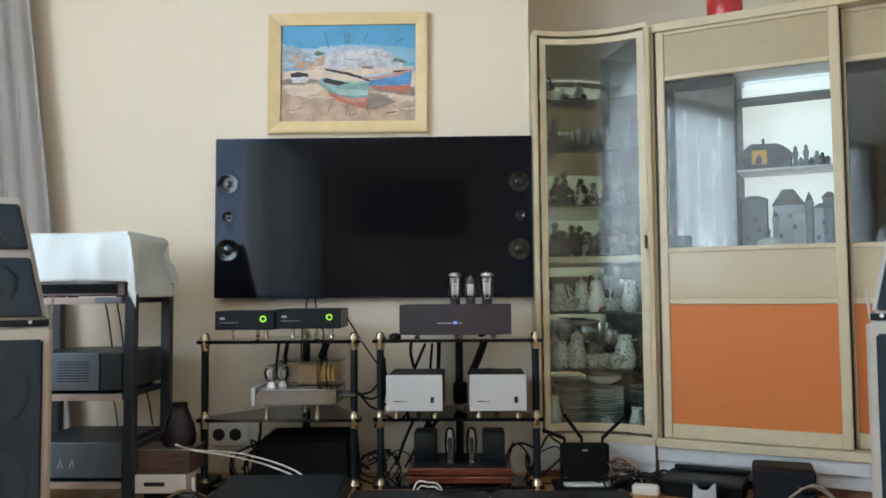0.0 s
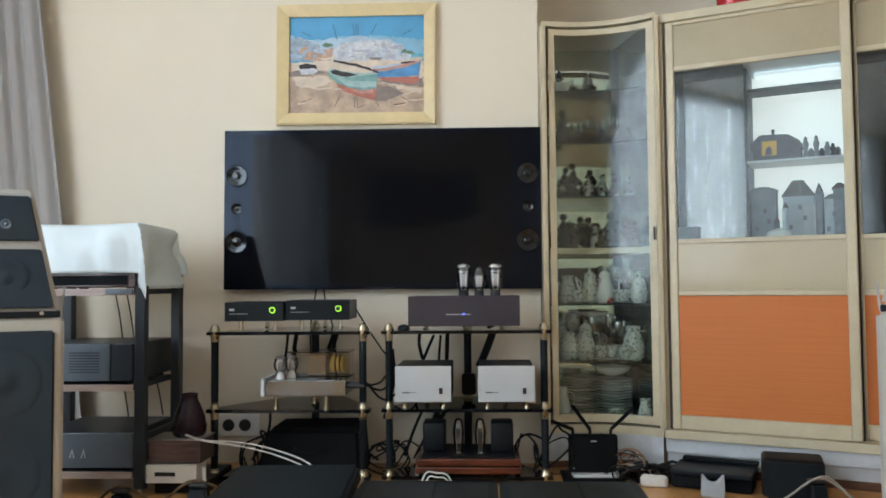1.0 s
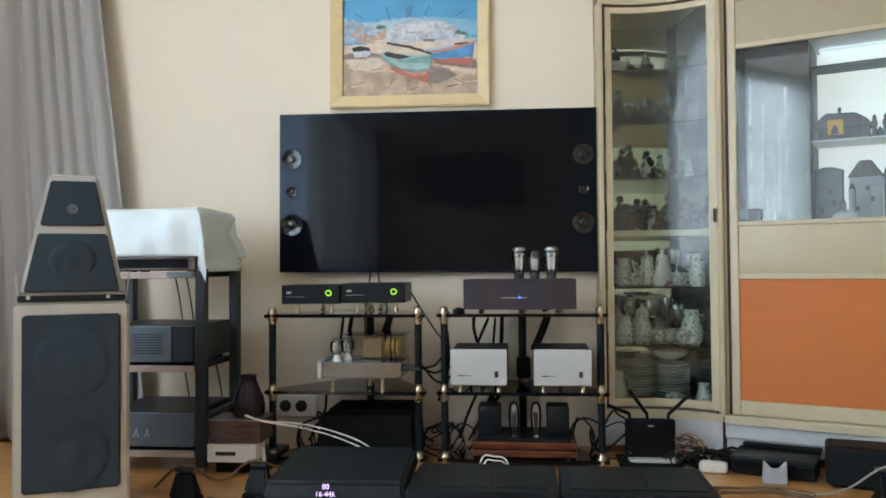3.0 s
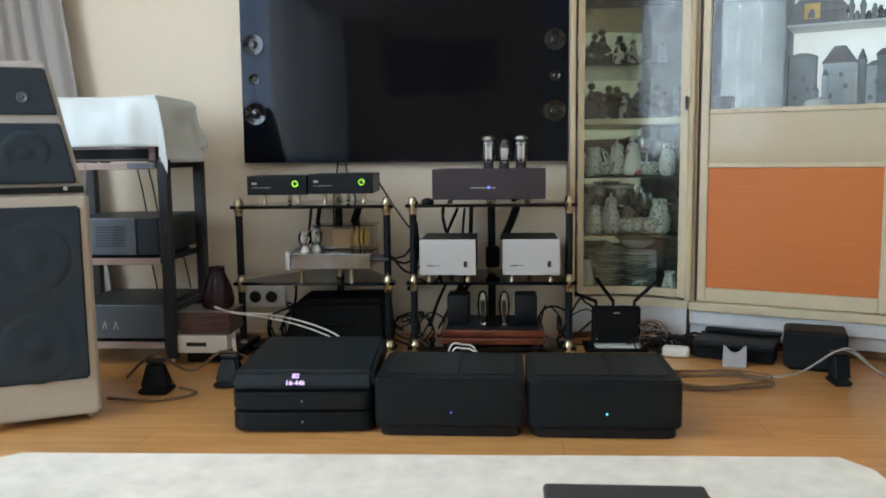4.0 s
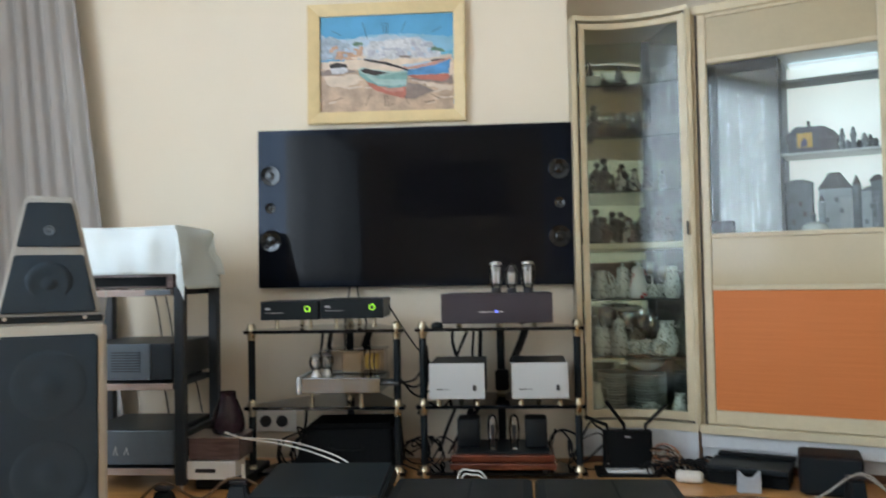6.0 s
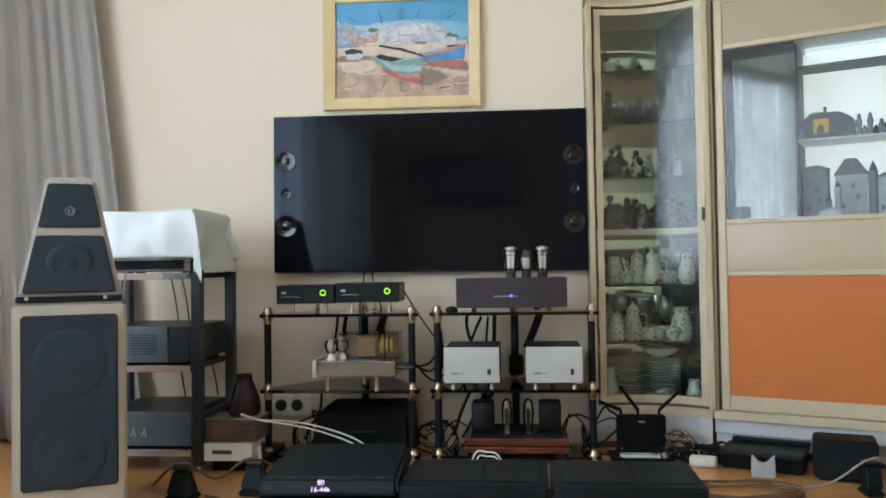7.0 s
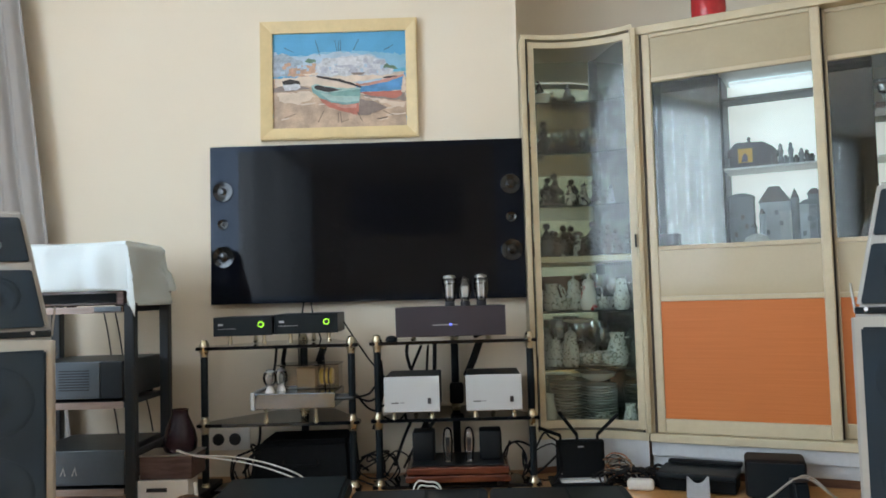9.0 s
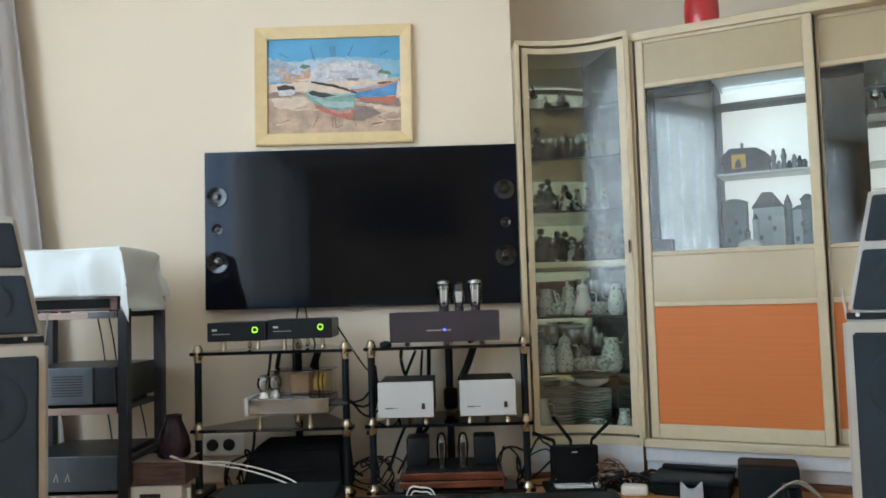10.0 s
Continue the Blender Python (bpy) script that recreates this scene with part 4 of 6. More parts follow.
def loudspeaker(x, y, rot):
    t = thing("loudspeaker", "tall champagne-grey floor loudspeaker with sloping head and dark cloth grilles", "loudspeaker", pose(x, y, FLOOR, 0, 0, rot), "floor loudspeakers")
    hw = 0.163
    # bass cabinet, narrower to the back
    bm = prism([(-hw, 0.0), (hw, 0.0), (hw - 0.06, 0.46), (-hw + 0.06, 0.46)], 0.022, 0.708, 0.012)
    part("bass_cabinet", bm, M_CHAMP, t, smooth=True)
    part("bass_baffle", plate([(-hw + 0.009, 0.03, 0), (hw - 0.009, 0.03, 0), (hw - 0.009, 0.70, 0), (-hw + 0.009, 0.70, 0)], -0.005, 0.002), M_CHAMPF, t, "pale champagne front board")
    g = part("bass_grille", plate([(-0.136, 0.141, 0), (0.136, 0.141, 0), (0.136, 0.670, 0), (-0.136, 0.670, 0)], -0.018, -0.0055, 0.006), M_GRILLE, t, "dark blue-grey grille cloth")
    for z in (0.52, 0.25):
        part("woofer", disc_front([(0.112, -0.002), (0.104, 0.0012), (0.094, 0.0030), (0.080, 0.0026), (0.055, 0.0010), (0.036, 0.0012), (0.026, 0.0048), (0.012, 0.0068), (0.001, 0.007)], 0.0, -0.0178, z, 36), M_GRILLE, g, "faint round woofer behind cloth", smooth=True)
    # head
    part("head", head_body(), M_CHAMP, t, smooth=True)

    def sl(z):
        return 0.005 + 0.045 * (z - 0.728) / 0.37

    def half(z):
        return 0.149 - 0.077 * (z - 0.728) / 0.372
    for z0, z1, nm in ((0.738, 0.915, "mid_grille"), (0.940, 1.078, "tweeter_grille")):
        q = [(-half(z0) + 0.014, z0, sl(z0)), (half(z0) - 0.014, z0, sl(z0)), (half(z1) - 0.014, z1, sl(z1)), (-half(z1) + 0.014, z1, sl(z1))]
        gg = part(nm, plate(q, -0.012, -0.001, 0.004), M_GRILLE, t, "dark blue-grey grille cloth")
        zc = 0.825 if z0 < 0.8 else 0.99
        r = 0.066 if z0 < 0.8 else 0.016
        part("driver", disc_front([(r * 1.05, -0.002), (r * 0.98, 0.001), (r * 0.86, 0.0045), (r * 0.7, 0.0035), (r * 0.42, 0.001), (r * 0.3, 0.0022), (r * 0.2, 0.005), (0.001, 0.006)], 0.0, sl(zc) - 0.0118, zc, 32), M_GRILLE if z0 < 0.8 else M_GREYM, gg, "faint round driver behind cloth", smooth=True)
    part("head_plinth", slab(-0.150, 0.150, 0.0, 0.10, 0.7085, 0.7275, 0.003), M_BLACKS, t)
    for s in (-1, 1):
        part("side_fin", plate([(s * 0.147, 0.7085, 0.04), (s * 0.154, 0.7085, 0.04), (s * 0.163, 0.80, 0.05), (s * 0.158, 0.80, 0.05)], 0.0, 0.05, 0.001), M_CHAMP, t, smooth=True)
        for yy in (0.04, 0.42):
            part("spike", lathe([(0.003, 0.0), (0.012, 0.012), (0.014, 0.023)], 12, None, (s * (0.13 if yy < 0.2 else 0.09), yy, 0)), M_ALU, t, smooth=True)
    for x in (-0.12, 0.1):
        part("bolt", lathe([(0.006, 0.0), (0.006, 0.004)], 10, None, (x, 0.0, 0.722), pose(0, 0, 0, 90)), M_ALU, t)
    return t


loudspeaker(-0.956, -1.331, 27.5)
loudspeaker(1.735, -1.3275, -27)

# ---- left rack with a covered turntable ----
lr = thing("audio_rack", "tall black rack with beech-edged shelves", "audio rack", pose(0, 0, 0))
for x in (-1.33, -0.857):
    for y in (-0.60, -0.245):
        part("post", slab(x - 0.021, x + 0.021, y - 0.02, y + 0.02, FLOOR + 0.03, 0.935 if y > -0.5 else 0.885, 0.006), M_RACKB, lr)
        part("spike", lathe([(0.002, FLOOR), (0.009, FLOOR + 0.03)], 10, None, (x, y, 0)), M_ALU, lr)
for z in (0.862, 0.495, 0.165):
    s = part("shelf", slab(-1.305, -0.882, -0.612, -0.225, z - 0.012, z + 0.010, 0.002), M_RACKB, lr)
    part("front_edge", slab(-1.305, -0.882, -0.618, -0.6125, z - 0.014, z + 0.012, 0.001), M_LWOOD, s, "pale beech edging")
for z in (0.30,):
    part("side_rail", slab(-0.869, -0.845, -0.58, -0.265, z - 0.012, z + 0.012, 0.004), M_RACKB, lr)
for z, h, logo in ((0.506, 0.155, False), (0.176, 0.145, True)):
    a = thing("amplifier", "dark grey metal amplifier standing on a rack shelf", "amplifier", pose(-1.08, -0.605, 0), "rack amplifiers")
    part("case", slab(-0.20, 0.185, 0.012, 0.40, z + 0.012, z + h, 0.005), M_RACKB, a)
    part("front_plate", slab(-0.20, 0.10 if not logo else 0.195, 0.0, 0.011, z + 0.012, z + h, 0.003), M_GREYM, a, "grey brushed front plate")
    if not logo:
        part("front_plate", slab(0.104, 0.187, 0.004, 0.011, z + 0.012, z + h, 0.003), M_RACKB, a)
    for x in (-0.15, 0.15):
        for y in (0.05, 0.35):
            part("foot", lathe([(0.018, z - 0.0005), (0.018, z + 0.0115)], 14, None, (x, y, 0)), M_RUBBER, a)
    if logo:
        for x in (-0.045, 0.0):
            part("logo_bar", plate([(x - 0.011, z + 0.05, 0), (x - 0.007, z + 0.05, 0), (x + 0.002, z + 0.078, 0), (x + 0.002, z + 0.085, 0)], -0.0015, -0.0003, 0), M_PRINT, a)
            part("logo_bar", plate([(x + 0.011, z + 0.05, 0), (x + 0.007, z + 0.05, 0), (x + 0.002, z + 0.074, 0), (x + 0.002, z + 0.085, 0)], -0.0027, -0.0017, 0), M_PRINT, a)
    else:
        for k in range(8):
            part("vent_slot", slab(-0.06, 0.06, -0.0015, -0.0003, z + 0.045 + 0.0105 * k, z + 0.0495 + 0.0105 * k, 0.0), M_RACKB, a)

for x, z0, z1 in ((-1.13, 0.85, 0.66), (-1.08, 0.85, 0.66), (-1.10, 0.49, 0.32), (-1.05, 0.49, 0.32), (-0.95, 0.49, 0.33)):
    cable("cable", [(x, -0.24, z0), (x + 0.012, -0.225, (z0 + z1) / 2), (x + 0.03, -0.235, z1)], 0.003, M_RUBBER, "dark cable hanging behind the tall rack")
tt = thing("turntable", "dark wooden turntable with a silver front strip", "turntable", pose(-1.07, -0.62, 0))
part("plinth", slab(-0.20, 0.195, 0.0, 0.36, 0.878, 0.938, 0.004), M_DWOOD, tt, "dark red-brown plinth")
part("front_strip", slab(0.08, 0.186, -0.006, 0.0005, 0.8525, 0.8725, 0.001), M_DIM, tt, "dull silver control strip")
part("front_recess", slab(-0.185, 0.165, -0.0022, -0.0004, 0.888, 0.924, 0.0), M_SHADEB, tt, "dark recessed front")
part("front_frame", slab(-0.2, 0.195, -0.006, -0.0024, 0.925, 0.937, 0.001), M_ROSEW, tt, "red-brown front edge")
part("front_frame", slab(0.172, 0.195, -0.006, -0.0024, 0.879, 0.9248, 0.001), M_ROSEW, tt, "red-brown front edge")
part("dust_cover", slab(-0.195, 0.19, 0.01, 0.35, 0.9385, 1.104, 0.008), M_DARKP, tt)
for x in (-0.16, 0.16):
    for y in (0.05, 0.30):
        part("foot", lathe([(0.02, 0.8725), (0.02, 0.878)], 14, None, (x, y, 0)), M_RUBBER, tt)


def cloth_cover():
    """A cloth laid over a box, its sides hanging with soft folds and pointed corners."""
    bm = bmesh.new()
    n = 56
    x0, x1, y0, y1, zt = -1.272, -0.858, -0.634, -0.262, 1.124
    drop_front, drop_side = 0.175, 0.175
    grid = {}
    ext = 0.2
    for i in range(n + 1):
        for j in range(n + 1):
            u = x0 - ext + (x1 - x0 + 2 * ext) * i / n
            v = y0 - ext + (y1 - y0 + 2 * ext) * j / n
            ox, oy = max(0, x0 - u, u - x1), max(0, y0 - v, v - y1)
            cx, cy = min(max(u, x0), x1), min(max(v, y0), y1)
            d = math.hypot(ox, oy)
            sx = 1 if u > x1 else -1
            sy = 1 if v > y1 else -1
            both = min(ox, oy) * (0.05 if v > y1 else 1.0)
            fall = max(ox, oy) + 0.55 * both
            w = 0.017 * min(1, d / 0.06) * (math.sin(31 * u + 9 * v) + 0.6 * math.sin(23 * v - 11 * u + 1.3) + 0.4 * math.sin(57 * u))
            out_ = 0.006 + 0.05 * fall + w * 0.7 + 0.16 * both
            px = cx + (sx * (out_ if ox > 0 else 0))
            py = cy + (sy * (out_ if oy > 0 else 0))
            sag = 0.004 * math.sin(9 * u + 2) * math.sin(8 * v) if d == 0 else 0
            z = zt - fall * (0.93 + (0.30 * max(0.0, 1 - oy / 0.05) if u > x1 else 0.0)) + sag - (0.004 if d > 0 else 0)
            grid[i, j] = bm.verts.new((px, py, z))
    for i in range(n):
        for j in range(n):
            bm.faces.new((grid[i, j], grid[i + 1, j], grid[i + 1, j + 1], grid[i, j + 1]))
    bmesh.ops.recalc_face_normals(bm, faces=bm.faces)
    return bm


cloth = part("cloth_cover", cloth_cover(), M_CLOTH, smooth=True)
thick(cloth, 0.0025)
tagged(cloth, "pale blue cloth draped over the turntable", "cloth")

# ---- small things beside the first rack ----
st = thing("subwoofer_box", "low black box on the floor", "box", pose(-0.72, -0.56, 0))
part("body", slab(-0.10, 0.11, 0, 0.3, FLOOR + 0.002, 0.13, 0.006), M_BLACK, st)
dac = thing("audio_box", "white metal desktop audio box with a dark slot", "audio box", pose(-0.762, -0.6, 0))
part("case", slab(-0.115, 0.115, 0.006, 0.13, 0.1305, 0.198, 0.003), M_ENAMEL, dac)
part("front_plate", slab(-0.122, 0.122, 0.0, 0.006, 0.1305, 0.200, 0.002), M_ENAMEL, dac)
part("slot", slab(-0.04, 0.04, -0.002, -0.0003, 0.157, 0.172, 0.0009), M_DARKP, dac, "dark display slot")
bx = thing("audio_box", "dark walnut audio box with a thin silver edge", "audio box", pose(-0.735, -0.585, 0))
part("case", slab(-0.10, 0.105, 0.0, 0.16, 0.2015, 0.288, 0.003), M_ROSEW, bx)
part("top_plate", slab(-0.103, 0.108, -0.002, 0.162, 0.2885, 0.2935, 0.001), M_ALU, bx)
vase = thing("glass_vase", "dark purple smoked glass vase with narrowing neck", "vase", pose(-0.705, -0.50, 0.294))
part("body", lathe([(0.056, 0), (0.064, 0.01), (0.066, 0.04), (0.058, 0.08), (0.044, 0.115), (0.033, 0.14), (0.031, 0.155), (0.034, 0.163), (0.028, 0.164), (0.026, 0.13)], 24), M_SMOKE, vase, smooth=True)


def pouch(x, y, s):
    t = thing("cable_lifter", "small dark cone-shaped cable stand on the floor", "cable stand", pose(x, y, FLOOR), "cable stands")
    part("body", prism([(-0.06 * s, -0.04), (0.06 * s, -0.04), (0.06 * s, 0.05), (-0.06 * s, 0.05)], 0.0, 0.02, 0.006), M_BLACKS, t)
    part("peak", tapered((-0.055 * s, 0.055 * s, -0.035, 0.045), (-0.028, 0.028, -0.012, 0.02), 0.0205, 0.105, 0.008), M_BLACKS, t, smooth=True)
    part("top_grip", slab(-0.03, 0.03, -0.013, 0.022, 0.1055, 0.117, 0.004), M_DARKP, t)


pouch(-0.768, -0.96, 0.85)
pouch(-0.535, -0.87, 0.85)
cable("cable", [(-0.95, -0.80, FLOOR + 0.008), (-0.78, -0.94, FLOOR + 0.125), (-0.68, -0.86, FLOOR + 0.05), (-0.55, -0.86, FLOOR + 0.124), (-0.42, -0.7, FLOOR + 0.01)], 0.005, M_BRCABLE, "brown speaker cable lifted off the floor")
cable("cable", [(-0.9, -1.05, FLOOR + 0.006), (-0.72, -1.07, FLOOR + 0.006), (-0.62, -0.98, FLOOR + 0.006), (-0.70, -0.92, FLOOR + 0.006)], 0.005, M_BRCABLE, "brown speaker cable lying on the floor")
for k in range(2):
    cable("cable", [(-0.68, -0.60 - 0.012 * k, 0.315), (-0.60, -0.62 - 0.012 * k, 0.297), (-0.45, -0.66, 0.296 - 0.014 * k), (-0.30, -0.74, 0.286 - 0.018 * k), (-0.16, -0.82, 0.256 - 0.02 * k), (-0.085 - 0.03 * k, -0.87, 0.2)], 0.0029, M_WCABLE, "white cable bridging to the black components")
cable("cable", [(-0.61, -0.606, 0.19), (-0.595, -0.64, 0.15), (-0.585, -0.66, 0.11), (-0.57, -0.68, FLOOR + 0.008)], 0.0075, M_WCABLE, "short white cable hanging from the box")
cable("cable", [(0.23, -1.0, FLOOR + 0.006), (0.256, -0.98, 0.246), (0.30, -0.97, 0.258), (0.345, -0.97, 0.235), (0.37, -0.95, FLOOR + 0.006)], 0.0028, M_WCABLE, "white cable arching behind the amplifiers")
cable("cable", [(0.24, -1.0, FLOOR + 0.006), (0.266, -0.985, 0.234), (0.30, -0.975, 0.245), (0.34, -0.97, 0.225), (0.36, -0.95, FLOOR + 0.006)], 0.0028, M_WCABLE, "white cable arching behind the amplifiers")

# ---- components on the floor in front ----


def rounded(x0, x1, y0, y1, z0, z1, r, edge):
    b = bmesh.new()
    pts = []
    for cx, cy, a0 in ((x1 - r, y0 + r, -90), (x1 - r, y1 - r, 0), (x0 + r, y1 - r, 90), (x0 + r, y0 + r, 180)):
        for k in range(5):
            a = radians(a0 + 90 * k / 4)
            pts.append((cx + r * math.cos(a), cy + r * math.sin(a)))
    bm = prism(pts, z0, z1)
    bmesh.ops.bevel(bm, geom=[e for e in bm.edges if abs(e.verts[0].co.z - e.verts[1].co.z) < 1e-6], offset=edge, segments=3, affect='EDGES')
    b.free()
    return bm


def stack_unit(z0, z1, lamp, label):
    t = thing("audio_component", label, "audio component", pose(-0.152, -1.355, 0, 0, 0, 2.5), "stacked components")
    part("case", rounded(-0.212, 0.212, 0.0, 0.42, z0, z1, 0.045, 0.004), M_BLACKS, t, smooth=True)
    if lamp:
        part("lamp", disc_front([(0.003, 0), (0.001, 0.002)], 0.0, -0.0002, (z0 + z1) / 2, 10), M_PRINT, t)
    for x in (-0.15, 0.15):
        for y in (0.06, 0.34):
            part("foot", lathe([(0.018, z0 - 0.008), (0.018, z0 - 0.0002)], 12, None, (x, y, 0)), M_RUBBER, t)
    return t


stack_unit(FLOOR + 0.008, 0.142, True, "flat black component, lowest in a stack")
stack_unit(0.150, 0.203, True, "flat black component in the middle of a stack")
top = thing("audio_component", "black component with sloping front and violet display, topping the stack", "audio component", pose(-0.152, -1.355, 0, 0, 0, 2.5), "stacked components")
bm = bmesh.new()
pts = [(-0.212, 0, 0.212), (0.212, 0, 0.212), (0.212, 0.44, 0.212), (-0.212, 0.44, 0.212), (-0.207, 0.028, 0.262), (0.207, 0.028, 0.262), (0.204, 0.435, 0.275), (-0.204, 0.435, 0.275)]
vs = [bm.verts.new(p) for p in pts]
for f in ((3, 2, 1, 0), (4, 5, 6, 7), (0, 1, 5, 4), (1, 2, 6, 5), (2, 3, 7, 6), (3, 0, 4, 7)):
    bm.faces.new([vs[q] for q in f])
bmesh.ops.bevel(bm, geom=list(bm.edges), offset=0.012, segments=3, affect='EDGES')
part("case", bm, M_BLACKS, top, smooth=True)
for x in (-0.15, 0.15):
    for y in (0.06, 0.34):
        part("foot", lathe([(0.018, 0.2035), (0.018, 0.2118)], 12, None, (x, y, 0)), M_RUBBER, top)
words("80", 0.021, M_VIOLET, top, pose(-0.02, 0.0155, 0.242, 61), "display_text")
words("16-44k", 0.021, M_VIOLET, top, pose(-0.02, 0.0055, 0.224, 61), "display_text")


def floor_amp(x, lamp, lampdx):
    t = thing("power_amplifier", "wide black power amplifier standing on the floor, lamp lit", "amplifier", pose(x, -1.375, 0), "black floor amplifiers")
    w = 0.217
    part("plinth", rounded(-w + 0.012, w - 0.012, 0.012, 0.32, FLOOR + 0.001, 0.112, 0.03, 0.002), M_BLACK, t, smooth=True)
    part("case", rounded(-w, w, 0.0, 0.33, 0.113, 0.252, 0.022, 0.006), M_BLACKS, t, smooth=True)
    part("top_plate", slab(-w + 0.03, 0.02, 0.05, 0.3, 0.2522, 0.2555, 0.001), M_BLACK, t)
    part("top_plate", slab(0.03, w - 0.03, 0.05, 0.3, 0.2522, 0.2555, 0.001), M_BLACK, t)
    part("lamp", disc_front([(0.0025, 0), (0.001, 0.002)], lampdx, -0.0002, 0.156, 12), lamp, t, "lit power lamp")


floor_amp(0.281, M_BLUE, 0.005)
floor_amp(0.722, M_CYAN, 0.005)

# ---- router and clutter near the cabinet ----
hub = thing("network_box", "flat black box lying on the floor", "box", pose(0.9, -0.33, 0))
part("body", slab(-0.13, 0.12, -0.02, 0.14, FLOOR + 0.001, 0.095, 0.004), M_SHADEB, hub)
tray = thing("white_tray", "thin white plastic tray under the router", "tray", pose(0.9, -0.33, 0))
part("body", rounded(-0.09, 0.10, -0.012, 0.12, 0.0955, 0.107, 0.02, 0.003), M_PLINTH, tray, smooth=True)
rt = thing("router", "black standing router with three angled antennas", "router", pose(0.9, -0.3, 0))
part("body", rounded(-0.10, 0.10, 0.0, 0.045, 0.1075, 0.258, 0.018, 0.005), M_SHADEB, rt, smooth=True)
part("logo_bar", slab(-0.012, 0.012, -0.0015, -0.0003, 0.232, 0.237), M_PRINT, rt)
part("lamp", disc_front([(0.003, 0), (0.001, 0.001)], -0.08, -0.0002, 0.125, 10), M_PRINT, rt)
for x0, x1, z1 in ((-0.08, -0.17, 0.312), (-0.01, -0.082, 0.375), (0.075, 0.165, 0.362)):
    a = part("antenna", tube([(x0, 0.03, 0.256), (x0, 0.03, 0.277)], 0.006, 8), M_SHADEB, rt)
    part("blade", tube([(x0, 0.03, 0.277), (x1, 0.03, z1)], 0.0075, 8), M_SHADEB, a)
UR = -24.42
ad = thing("power_adapter", "white plastic power adapter on the floor", "adapter", pose(1.12, -0.42, FLOOR, 0, 0, -15))
part("body", slab(-0.055, 0.05, -0.02, 0.03, 0.001, 0.045, 0.014, 3), M_WCABLE, ad, smooth=True)
lb = thing("media_player", "flat black media player with a wedge top on the floor", "media player", pose(1.19, -0.42, FLOOR, 0, 0, UR))
part("body", slab(0.0, 0.29, 0.0, 0.15, 0.002, 0.055, 0.004), M_SHADEB, lb)
part("lid", slab(-0.005, 0.295, -0.03, 0.165, 0.0555, 0.078, 0.006), M_BLACKS, lb, "satin black lid")
part("back_ridge", slab(0.01, 0.30, 0.14, 0.18, 0.0785, 0.094, 0.005), M_SHADEB, lb)
vs_ = thing("cable_holder", "pale grey two-pronged holder on the floor", "holder", pose(1.305, -0.56, FLOOR, 0, 0, -10))
bm = plate([(-0.043, 0.0, 0), (0.043, 0.0, 0), (0.04, 0.085, 0), (0.012, 0.055, 0), (-0.012, 0.055, 0), (-0.04, 0.085, 0)], -0.012, 0.012, 0.004)
part("body", bm, mat("pale_grey_plastic", (0.42, 0.45, 0.48), 0.4), vs_)
sb = thing("speaker_box", "small dark brown speaker box beside the cabinet", "speaker", pose(1.47, -0.60, FLOOR, 0, 0, -18))
part("body", slab(0.0, 0.215, 0.0, 0.165, 0.008, 0.150, 0.016, 3), mat("dark_brown_vinyl", (0.012, 0.009, 0.009), 0.6, spec=0.15), sb)
part("front_cloth", slab(0.008, 0.207, -0.006, -0.0005, 0.015, 0.141, 0.002), M_BLACKS, sb)
part("foot", slab(0.02, 0.195, 0.02, 0.15, 0.0005, 0.0078), M_RUBBER, sb)
pouch(1.60, -0.78, 0.5)
rl = random.Random(21)
for k in range(5):
    cx, cy = 1.19 + rl.uniform(-0.05, 0.05), -0.82 + rl.uniform(-0.03, 0.05)
    ra, rb = rl.uniform(0.15, 0.25), rl.uniform(0.07, 0.13)
    pts = [(0.93 + 0.03 * k, -0.62 - 0.02 * k, FLOOR + 0.006), (1.0 + 0.02 * k, -0.66 + rl.uniform(-0.02, 0.02), FLOOR + 0.008)]
    for q in range(12):
        a = radians(200 + 32 * q)
        w = rl.uniform(0.86, 1.12)
        pts.append((cx + ra * w * math.cos(a), cy + rb * w * math.sin(a), FLOOR + 0.006 + 0.003 * k + 0.004 * (q % 2)))
    cable("cable", pts, 0.0034 + 0.0004 * (k % 2), M_BRCABLE, "loose loop of speaker cable on the floor")
for k in range(2):
    cable("cable", [(1.28, -0.75 + 0.02 * k, FLOOR + 0.006), (1.46, -0.76, FLOOR + 0.03), (1.58, -0.79, FLOOR + 0.118), (1.64, -0.79, FLOOR + 0.121 - 0.01 * k), (1.72, -0.80, FLOOR + 0.05), (1.82, -0.83, FLOOR + 0.007)], 0.0038, M_GCABLE, "pale speaker cable lifted off the floor")
rnd = random.Random(11)


def coil(x, y, z, rx, rz, r, material, label):
    """A loosely hanging loop of cable."""
    a0, pts = rnd.uniform(0, 6.28), []
    for k in range(9):
        a = a0 + k * rnd.uniform(0.6, 0.95)
        pts.append((x + rx * math.cos(a), y + 0.012 * k - 0.05 + rnd.uniform(-0.01, 0.01), max(FLOOR + r, z + rz * math.sin(a))))
    cable("cable", pts, r, material, label)


